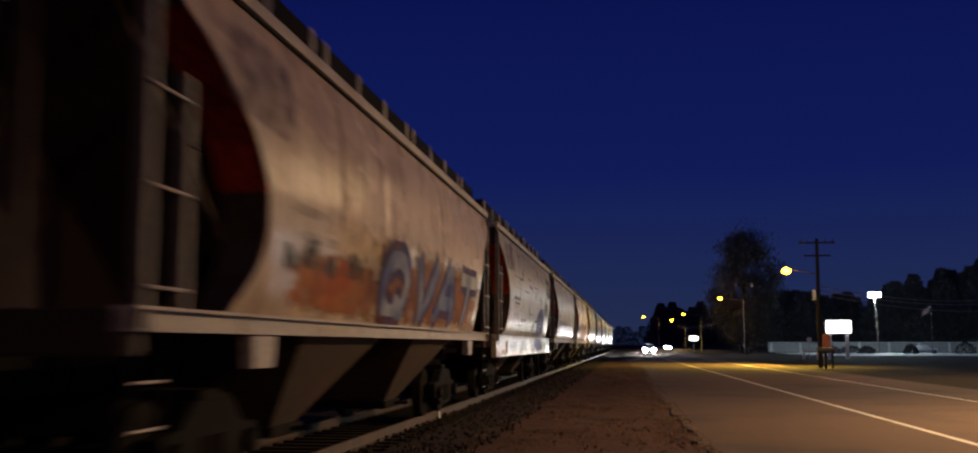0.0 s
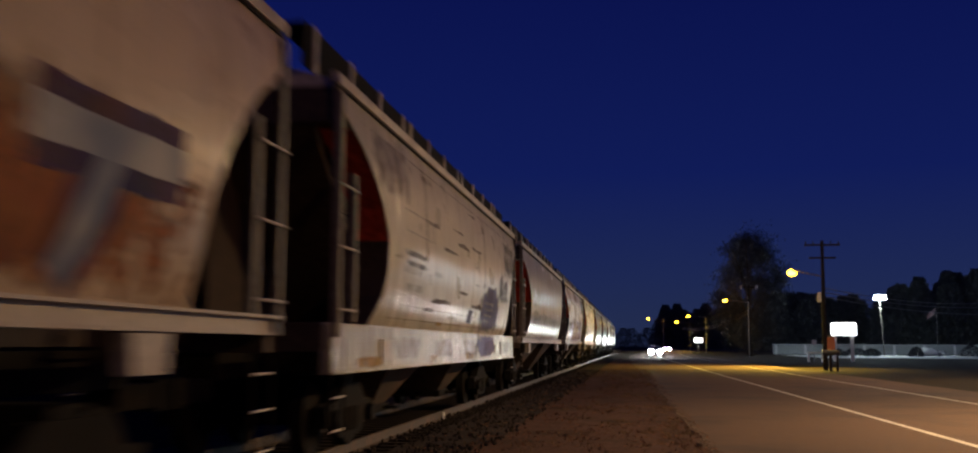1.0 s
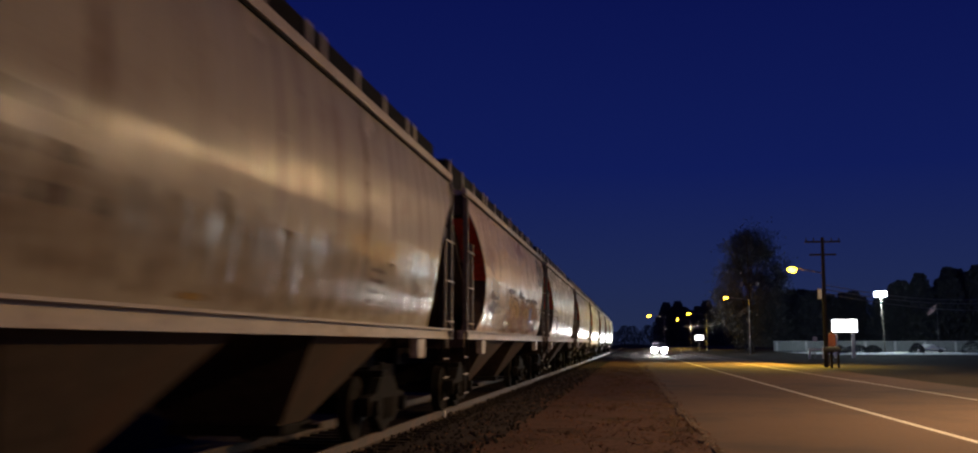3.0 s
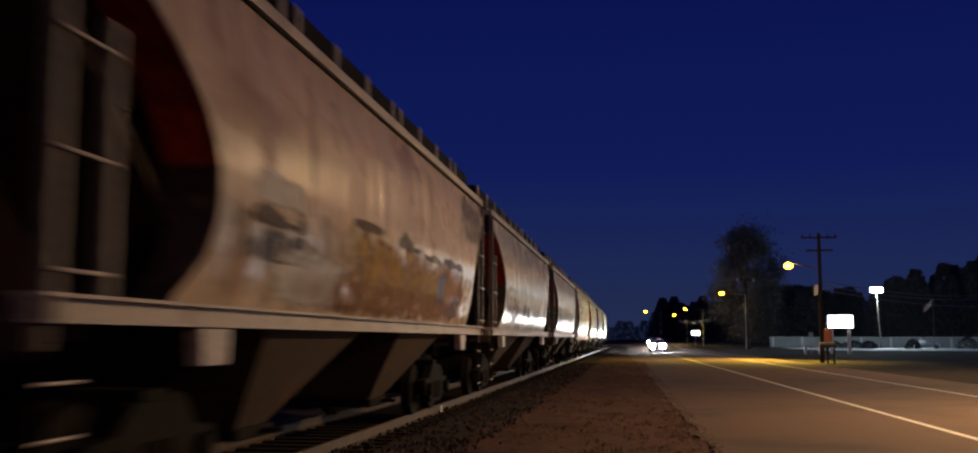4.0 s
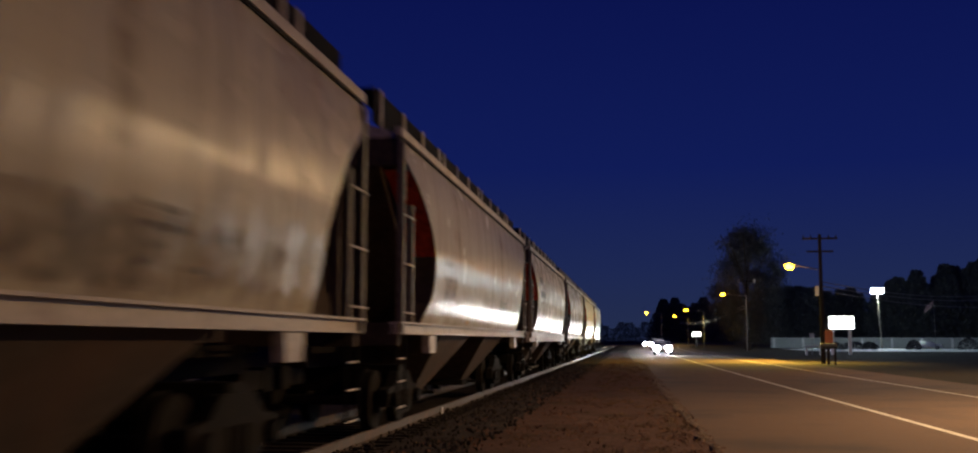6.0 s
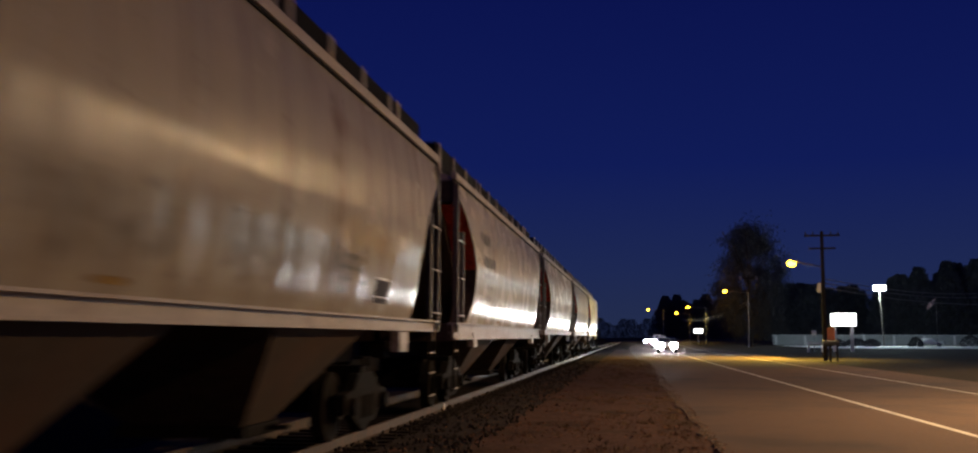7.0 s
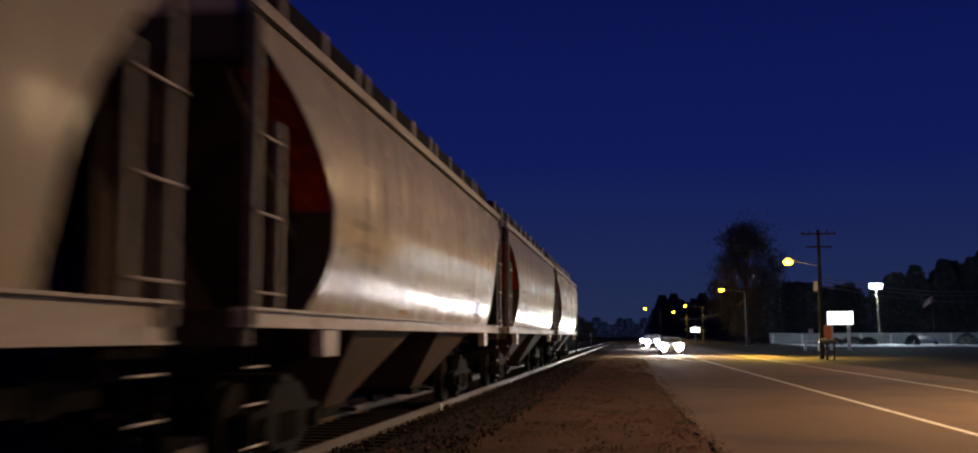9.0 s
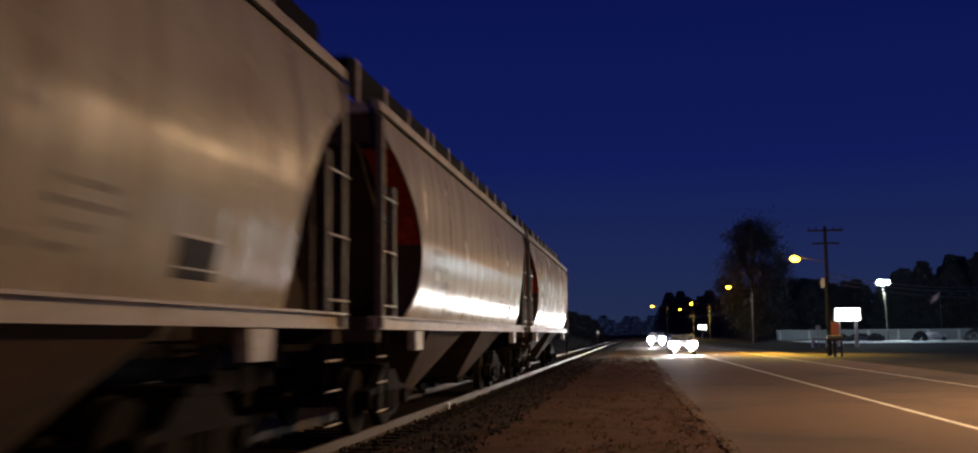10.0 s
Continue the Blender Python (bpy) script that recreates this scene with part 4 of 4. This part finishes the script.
POLE = (13.0, 76.0)
up = tagged(new("utility_pole"), "weathered wooden utility pole with cross-arms and a street lamp", "utility pole")
part("pole", rod(B(), (*POLE, -0.1), (*POLE, 8.9), 0.16, 0.11, 12), WOOD, up)
for z, w in ((8.6, 1.2), (7.7, 0.9)):
    part("cross_arm", box(B(), POLE[0] - w, POLE[0] + w, POLE[1] - 0.06, POLE[1] + 0.06, z - 0.06, z + 0.06, 0.01), WOOD, up)
for x in (-1.1, -0.6, 0.6, 1.1):
    part("insulator", rod(B(), (POLE[0] + x, POLE[1], 8.66), (POLE[0] + x, POLE[1], 8.86), 0.05, 0.03), BLACK, up)
part("meter_box", box(B(), POLE[0] - 0.45, POLE[0] - 0.2, POLE[1] - 0.3, POLE[1] - 0.1, 4.6, 5.3, 0.03), ALU, up)
LAMP = (11.47, 80.0, 6.93)
part("lamp_arm", rod(B(), (POLE[0], POLE[1], 6.4), (LAMP[0], LAMP[1], LAMP[2] + 0.18), 0.04), BLACK, up)
bm = B()
bmesh.ops.create_uvsphere(bm, u_segments=16, v_segments=8, radius=0.28, matrix=Matrix.LocRotScale(LAMP, None, (1.15, 0.9, 0.8)))
o = part("lens", bm, LENS_SODIUM, up, "glowing sodium lamp lens", True)
o.visible_shadow = False
lamp_light("street_light", (LAMP[0], LAMP[1], LAMP[2] - 0.26), 4200, SODIUM, 0.35, 150, 16)
# Pale metal gives these cables the look of being lit.
for k, (z, x2, z2) in enumerate(((5.6, 40, 6.6), (5.3, 41, 6.2), (5.0, 42, 5.4))):
    tagged(wires("overhead_cable", (POLE[0], POLE[1], z), (x2, 120, z2), 0.7, 0.03, material=ALU), "overhead cable sagging between poles, paled as if lit", "cable", "overhead cables")

# lot light beside the road, out of the view but mirrored in the wagons
lt = tagged(new("floodlight_pole"), "tall grey pole with one white lot light", "floodlight")
part("pole", rod(B(), (26.0, 56.0, -0.06), (26.0, 56.0, 11.6), 0.13, 0.09), ALU, lt)
part("head", box(B(), 25.5, 26.5, 55.7, 56.3, 11.6, 11.75, 0.04), ALU, lt)
part("lens", box(B(), 25.55, 26.45, 55.75, 56.25, 11.35, 11.598, 0.05), LENS_LOT, lt, "glowing white lamp")

# parking-lot light
fl = tagged(new("floodlight_pole"), "tall grey pole with a bright white twin floodlight", "floodlight")
FX, FY = 44.0, 200.0
part("pole", rod(B(), (FX + 0.5, FY, -0.06), (FX, FY, 10.5), 0.11, 0.08), POSTPAINT, fl)
part("head", box(B(), FX - 1.05, FX + 1.15, FY - 0.25, FY + 0.25, 10.85, 11.05, 0.05), ALU, fl)
for dx in (-0.5, 0.6):
    part("lens", box(B(), FX + dx - 0.5, FX + dx + 0.5, FY - 0.30, FY + 0.2, 10.05, 10.85, 0.08), LENS_WHITE, fl, "glowing white lamp")
bulb_light("flood_light", (FX, FY - 0.5, 10.0), 12000, (0.75, 0.95, 1.0), 0.4)

# ---------------------------------------------------------------- roadside things
SIGN_LIT = glow("lit_sign_face", (0.95, 0.98, 1.0), 6)
sg = tagged(new("roadside_sign"), "lit white sign board on two posts", "sign")
SX, SY = 23.4, 125.0
part("face", box(B(), SX - 1.30, SX + 1.45, SY - 0.12, SY - 0.02, 2.85, 4.25, 0.03), SIGN_LIT, sg, "glowing blank white face")
part("case", box(B(), SX - 1.38, SX + 1.53, SY - 0.02, SY + 0.3, 2.77, 4.33, 0.03), BLACK, sg)
for dx in (-0.9, 1.0):
    part("post", box(B(), SX + dx - 0.18, SX + dx + 0.18, SY + 0.02, SY + 0.26, -0.06, 2.80, 0.02), WHITE, sg)

# ---------------------------------------------------------------- oncoming vehicles
HEAD = glow("headlight_glow", (1.0, 0.97, 0.92), 1050)
GLARE_FILL = glow("glare_fill_glow", (1.0, 0.97, 0.92), 250)
CARPAINT = mat("car_paint", (0.05, 0.05, 0.055), 0.3, 0.2, 30, 0.1, 0.02, coat=0.6)
GLASS = mat("car_glass", (0.02, 0.02, 0.025), 0.08, 0, 10, 0.05, 0.0)
TYRE = mat("tyre_rubber", (0.02, 0.02, 0.02), 0.85, 0, 30, 0.2, 0.2)


def vehicle(label, w=1.82, h=1.5, length=4.6, lamp_z=0.72, coat=None, lit=True, group="oncoming cars"):
    """A car that faces the camera (towards -y); origin on the road under its middle."""
    v = tagged(new("car"), label, "car", group)
    hl = length / 2
    prof = [(-hl, 0.30), (-hl, 0.72), (-hl + 0.15, 0.88), (-hl + 1.25, 1.0), (-hl + 2.0, h - 0.02), (hl - 1.2, h), (hl - 0.3, 1.05), (hl, 0.9), (hl, 0.32)]
    bm = prism(B(), prof, -w / 2, w / 2)
    bmesh.ops.bevel(bm, geom=list(bm.edges), offset=0.07, segments=2, affect="EDGES")
    part("body", bm, coat or CARPAINT, v, smooth=True)
    bm = prism(B(), [(-hl + 1.22, 1.03), (-hl + 1.92, h - 0.10), (-hl + 1.88, h - 0.08), (-hl + 1.16, 1.03)], -w / 2 + 0.15, w / 2 - 0.15)
    part("windscreen", bm, GLASS, v)
    for s in (-1, 1):
        x = s * (w / 2 - 0.28)
        # Oversize headlights and added lower discs stand in for the glare.
        part("headlight", box(B(), x - 0.31, x + 0.29, -hl - 0.04, -hl + 0.05, lamp_z - 0.21, lamp_z + 0.21, 0.08), HEAD if lit else GLASS, v, "glaring white headlight" if lit else "unlit headlight", True)
        part("added_lamp", rod(B(), (x - s * 0.05, -hl - 0.03, 0.42), (x - s * 0.05, -hl + 0.05, 0.42), 0.13, seg=14), GLARE_FILL if lit else GLASS, v, "bright white disc added to fill the headlight glare" if lit else "unlit fog lamp")
        for yy in (-hl + 0.85, hl - 0.85):
            wheel = part("wheel", rod(B(), (-0.105, 0, 0), (0.105, 0, 0), 0.33, seg=20), TYRE, v)
            wheel.location = (s * (w / 2 - 0.095), yy, 0.33)
            part("rim", rod(B(), (s * 0.09, 0, 0), (s * 0.112, 0, 0), 0.2, 0.17, seg=10), ALU, wheel)
    part("grille", box(B(), -0.5, 0.5, -hl - 0.015, -hl + 0.03, 0.45, 0.66, 0.02), BLACK, v)
    return v


CARS = [
    (vehicle("dark oncoming car with its headlights on"), [(0, 2.9, 165), (5, 3.1, 124), (10, 3.15, 80)]),
    (vehicle("dark oncoming car following with lit headlights", 1.9, 1.8, 4.9, 0.9), [(0, 3.4, 205), (5, 3.7, 166), (7.5, 3.2, 146), (10, 2.0, 124)]),
    (vehicle("far dark car with lit headlights on the bend"), [(0, 11.0, 320), (3, 6.0, 288), (10, 2.6, 195)]),
]


# ---------------------------------------------------------------- trees
def tree(x, y, height, spread, seed, leaves=2600, low=0.18):
    rnd = random.Random(seed)
    t = tagged(new("tree"), "dark tall tree with a ragged crown against the dusk sky", "tree", "roadside trees")
    bm = B()
    rod(bm, (0, 0, -0.1), (0, 0, height * 0.45), height * 0.022, height * 0.014, 10)
    tips = []
    for k in range(16):
        a, z0 = rnd.random() * 6.28, height * (0.18 + 0.35 * rnd.random())
        r = spread * (0.5 + 0.5 * rnd.random())
        tip = (r * math.cos(a), r * math.sin(a), z0 + height * (0.15 + 0.3 * rnd.random()))
        rod(bm, (0, 0, z0), tip, height * 0.008, height * 0.003, 6)
        tips.append(tip)
    rod(bm, (0, 0, height * 0.45), (0.02 * height, 0, height * 0.9), height * 0.013, height * 0.004, 8)
    part("trunk", bm, BARK, t)
    verts, faces = [], []
    lumps = []
    for k in range(110):
        a, q = rnd.random() * 6.28, rnd.random()
        z = height * (low + (0.97 - low) * q)
        prof = math.sqrt(max(0.05, 1 - abs(2 * q - 0.95) ** 2.4))
        r = spread * prof * (0.35 + 0.65 * rnd.random())
        lumps.append((r * math.cos(a), r * math.sin(a), z, spread * (0.18 + 0.2 * rnd.random())))
    for i in range(leaves):
        lx, ly, lz, lr = rnd.choice(lumps)
        d = Vector((rnd.gauss(0, 1), rnd.gauss(0, 1), rnd.gauss(0, 0.8))) * lr * 0.55
        s = 0.08 + 0.14 * rnd.random()
        e = Euler((rnd.random() * 6, rnd.random() * 6, rnd.random() * 6)).to_matrix()
        c = Vector((lx, ly, lz)) + d
        k = len(verts)
        verts += [tuple(c + e @ Vector(p)) for p in ((-s, 0, 0), (0, -s * 0.5, 0.02), (s, 0, 0), (0, s * 0.5, 0.03))]
        faces.append((k, k + 1, k + 2, k + 3))
    me = bpy.data.meshes.new("crown")
    me.from_pydata(verts, [], faces)
    me.materials.append(HAZED_LEAF)
    new("crown", me).parent = t
    t.matrix_basis = pose(x, y, 0)
    return t


tree(19.6, 186, 21.0, 6.3, 3, 42000, 0.10)


def woods(name, spots, seed, label, fine=1.0):
    """Far trees that merge into one dark mass: trunks and thousands of leaf clumps."""
    rnd = random.Random(seed)
    verts, faces = [], []
    for x, y, h, w in spots:
        for k in range(int(400 * h / 12 / fine ** 2)):
            a, q = rnd.random() * 6.28, rnd.random()
            z = h * (0.06 + 0.94 * q)
            r = w * (1 - 0.75 * q ** 2.2) * rnd.random() ** 0.5
            c = Vector((x + r * math.cos(a), y + r * math.sin(a), z))
            s = h * (0.035 + 0.045 * rnd.random()) * fine
            e = Euler((rnd.random() * 6, rnd.random() * 6, rnd.random() * 6)).to_matrix()
            i = len(verts)
            verts += [tuple(c + e @ Vector(p)) for p in ((-s, 0, 0), (0, -s * 0.6, 0.1 * s), (s, 0, 0), (0, s * 0.6, 0.1 * s))]
            faces.append((i, i + 1, i + 2, i + 3))
    me = bpy.data.meshes.new(name)
    me.from_pydata(verts, [], faces)
    me.materials.append(HAZED_LEAF)
    return tagged(new(name, me), label, "woods", kind="stuff")


wr = random.Random(77)
spots = []
for k in range(70):
    x = 30 + 90 * k / 69
    spots.append((x + wr.uniform(-2, 2), 265 + wr.uniform(-14, 14), 13.5 + 13 * max(0, (x - 56) / 52) + wr.uniform(-1.5, 1.5), 4.5))
for k in range(26):
    spots.append((10 + 28 * k / 25, 420 + wr.uniform(-20, 20), 14 + wr.uniform(-4, 4), 5))
woods("far_woods", spots, 4, "dark belt of trees behind the lots", 0.42)
spots = [(-62 + 3.2 * k, 430 + wr.uniform(-20, 20), 9 + wr.uniform(-3, 3) + (4 if k < 12 else 0), 5) for k in range(22)]
woods("far_woods", spots, 5, "low dark belt of trees beyond the track", 0.5)

rnd = random.Random(9)
spots = [(-14.5 + rnd.uniform(-2.5, 2.5), -12 + 1.5 * k, 5.2 + rnd.uniform(-0.8, 1.0), 2.6) for k in range(230)]
woods("trackside_bushes", spots, 6, "dark tangled bushes along the far side of the track", 0.5)

# lot behind the lawn: concrete apron, long white wall, hedges, parked car, flag
CONCRETE = mat("concrete", (0.50, 0.50, 0.47), 0.8, 0, 12, 0.2, 0.3, (0.24, 0.24, 0.22), 0.6, 0.3)
lot = sheet("lot", lambda y: (27, 110), 158, 205, 8, -0.03, CONCRETE, 6)
tagged(lot, "pale concrete lot under the floodlight", "lot", kind="structure")
LIMEWASH = mat("limewash", (0.40, 0.42, 0.40), 0.85, 0, 6, 0.2, 0.2, (0.22, 0.24, 0.22), 0.7, 0.25)
wall = tagged(new("wall_long"), "long low white wall behind the lot", "wall", kind="structure")
part("wall_body", box(B(), 29, 120, 232, 232.3, -0.06, 1.95, 0.02), LIMEWASH, wall)
part("coping", box(B(), 28.95, 120.05, 231.95, 232.35, 1.953, 2.06, 0.02), WHITE, wall)
for k in range(16):
    part("pier", box(B(), 29.4 + 6 * k, 29.9 + 6 * k, 231.88, 231.98, -0.06, 1.94, 0.01), WHITE, wall)


def shrub(x, y, w, h, seed):
    rnd = random.Random(seed)
    verts, faces = [], []
    for k in range(500):
        a, q = rnd.random() * 6.28, rnd.random()
        r = w * math.sqrt(max(0, 1 - q * q)) * (0.6 + 0.45 * rnd.random())
        c = Vector((x + r * math.cos(a), y + 0.6 * r * math.sin(a), h * q))
        s = 0.10 + 0.10 * rnd.random()
        e = Euler((rnd.random() * 6, rnd.random() * 6, rnd.random() * 6)).to_matrix()
        i = len(verts)
        verts += [tuple(c + e @ Vector(p)) for p in ((-s, 0, 0), (0, -s * 0.6, 0.03), (s, 0, 0), (0, s * 0.6, 0.03))]
        faces.append((i, i + 1, i + 2, i + 3))
    b = tagged(new("shrub"), "low dark clipped shrub at the lot's edge", "shrub", "shrubs")
    me = bpy.data.meshes.new("foliage")
    me.from_pydata(verts, [], faces)
    me.materials.append(HAZED_LEAF)
    new("foliage", me).parent = b
    part("stem", rod(B(), (x, y, -0.06), (x, y, h * 0.6), 0.05, 0.03, 6), BARK, b)
    return b


for k, (x, w, h) in enumerate(((33.5, 1.7, 1.35), (37.0, 2.2, 1.3), (39.8, 1.6, 1.25), (46.5, 1.3, 1.6), (55.5, 1.9, 1.9), (63.0, 1.6, 1.5))):
    shrub(x, 186 + (k % 3), w, h, 40 + k)

fp = tagged(new("flagpole"), "thin flagpole with a limp flag", "flagpole")
part("pole", rod(B(), (50.5, 188, -0.06), (50.5, 188, 8.4), 0.05, 0.03), ALU, fp)
bm = B()
pv = [[bm.verts.new((50.45 - 1.3 * u - 0.25 * v, 188 + 0.12 * math.sin(6 * u + 2 * v), 8.2 - 1.0 * u - 1.1 * v)) for u in (0, 0.25, 0.5, 0.75, 1)] for v in (0, 0.33, 0.66, 1)]
for i in range(3):
    for k in range(4):
        bm.faces.new((pv[i][k], pv[i][k + 1], pv[i + 1][k + 1], pv[i + 1][k]))
bmesh.ops.solidify(bm, geom=list(bm.faces), thickness=0.01)
FLAG = mat("flag_cloth", (0.30, 0.24, 0.25), 0.9, 0, 3, 0.4, 0.1, (0.30, 0.05, 0.06), 0.6, 1.5)
part("flag", bm, FLAG, fp)

parked = vehicle("white parked car in the lot, lights off", coat=WHITE, lit=False, group="parked cars")
parked.matrix_basis = pose(50.3, 192.0, -0.03, 0, 0, 78)

# small roadside things near the utility pole
ORANGE = mat("orange_board", (0.28, 0.085, 0.05), 0.6, 0, 10, 0.15, 0.1)
ob_ = tagged(new("warning_board"), "orange square board on a thin post", "sign")
part("board", box(B(), 13.65, 14.4, 80.0, 80.04, 1.35, 2.25, 0.01), ORANGE, ob_)
part("post", rod(B(), (14.02, 80.08, -0.06), (14.02, 80.08, 2.3), 0.04), ALU, ob_)
mb = tagged(new("mailbox"), "dark rural mailbox on a timber post", "mailbox")
part("post", box(B(), 12.75, 12.9, 73.0, 73.15, -0.06, 1.0, 0.01), WOOD, mb)
bm = box(B(), 12.3, 13.4, 72.8, 73.3, 1.0, 1.35, 0.12)
part("box", bm, BLACK, mb)
part("post", box(B(), 13.2, 13.32, 73.0, 73.12, -0.06, 0.95, 0.01), WOOD, mb)
bn = tagged(new("bench"), "small white bench on the lawn", "bench")
part("seat", box(B(), 18.5, 20.2, 118.8, 119.3, 0.80, 1.02, 0.02), WHITE, bn)
for x in (18.52, 20.0):
    part("leg", box(B(), x, x + 0.18, 118.85, 119.25, -0.06, 0.80, 0.01), WHITE, bn)
ns = tagged(new("notice_board"), "small pale notice on a thin post", "sign")
part("board", box(B(), 19.3, 19.8, 121, 121.04, 1.75, 2.3, 0.01), WHITE, ns)
part("post", rod(B(), (19.55, 121.08, -0.06), (19.55, 121.08, 2.3), 0.04), ALU, ns)

# marker beside the track
mk = tagged(new("track_marker"), "pale marker plate on a post beside the track", "marker")
part("plate", box(B(), -7.75, -7.35, 200, 200.03, 1.55, 2.15, 0.01), WHITE, mk)
part("post", rod(B(), (-7.55, 200.07, -0.06), (-7.55, 200.07, 2.1), 0.04), ALU, mk)
# pole top above the far street lamp
pt = tagged(new("utility_pole"), "far dark utility pole with a cross-arm", "utility pole")
part("pole", rod(B(), (18.6, 178, -0.1), (18.6, 178, 11.6), 0.15, 0.1), WOOD, pt)
part("cross_arm", box(B(), 17.2, 20.0, 177.94, 178.06, 11.1, 11.24, 0.01), WOOD, pt)
for x in (17.35, 19.85):
    part("transformer", rod(B(), (x, 177.8, 10.9), (x, 177.8, 11.5), 0.2), ALU, pt)

# lit board and wires far down the road
fs = tagged(new("shop_sign"), "small lit white sign far down the road", "sign")
part("face", box(B(), 14.3, 16.3, 262.0, 262.1, 2.5, 3.5, 0.05), SIGN_LIT, fs, "glowing white face")
part("case", box(B(), 14.2, 16.4, 262.11, 262.4, 2.4, 3.6, 0.03), BLACK, fs)
part("post", box(B(), 15.1, 15.4, 262.15, 262.35, -0.06, 2.4), ALU, fs)
# The far cables are paled in the same way, as if lit.
for k in range(3):
    tagged(wires("overhead_cable", (18.3, 176, 7.4 - 0.3 * k), (11.5, 262, 6.0 - 0.2 * k), 1.2, 0.03, material=ALU), "overhead cable sagging between poles, paled as if lit", "cable", "overhead cables")


# ---------------------------------------------------------------- what moves
WHEEL_R = 0.457


def motions():
    for car, y0 in WAGONS:
        walk(car, [(0, pose(TRACK_X, y0, RAIL_Z)), (10, pose(TRACK_X, y0 - TRAIN_SPEED * 10, RAIL_Z))])
        spin = math.degrees(TRAIN_SPEED / WHEEL_R)
        for ob in [o for o in car.children if o.name.startswith("wheelset")]:
            y = ob.location.y
            walk(ob, [(f / FPS, pose(0, y, WHEEL_R, spin * f / FPS)) for f in range(0, FPS * 10 + 1)])
    for car, rows in CARS:
        out = []
        for i, (t, x, y) in enumerate(rows):
            out.append((t, pose(x, y, 0.02)))
        walk(car, out)
        turn = math.degrees(8.4 / 0.33)
        for ob in [o for o in car.children if o.name.startswith("wheel")]:
            at = tuple(ob.location)
            walk(ob, [(f / FPS, pose(*at, turn * f / FPS)) for f in range(0, FPS * 10 + 1)])


motions()
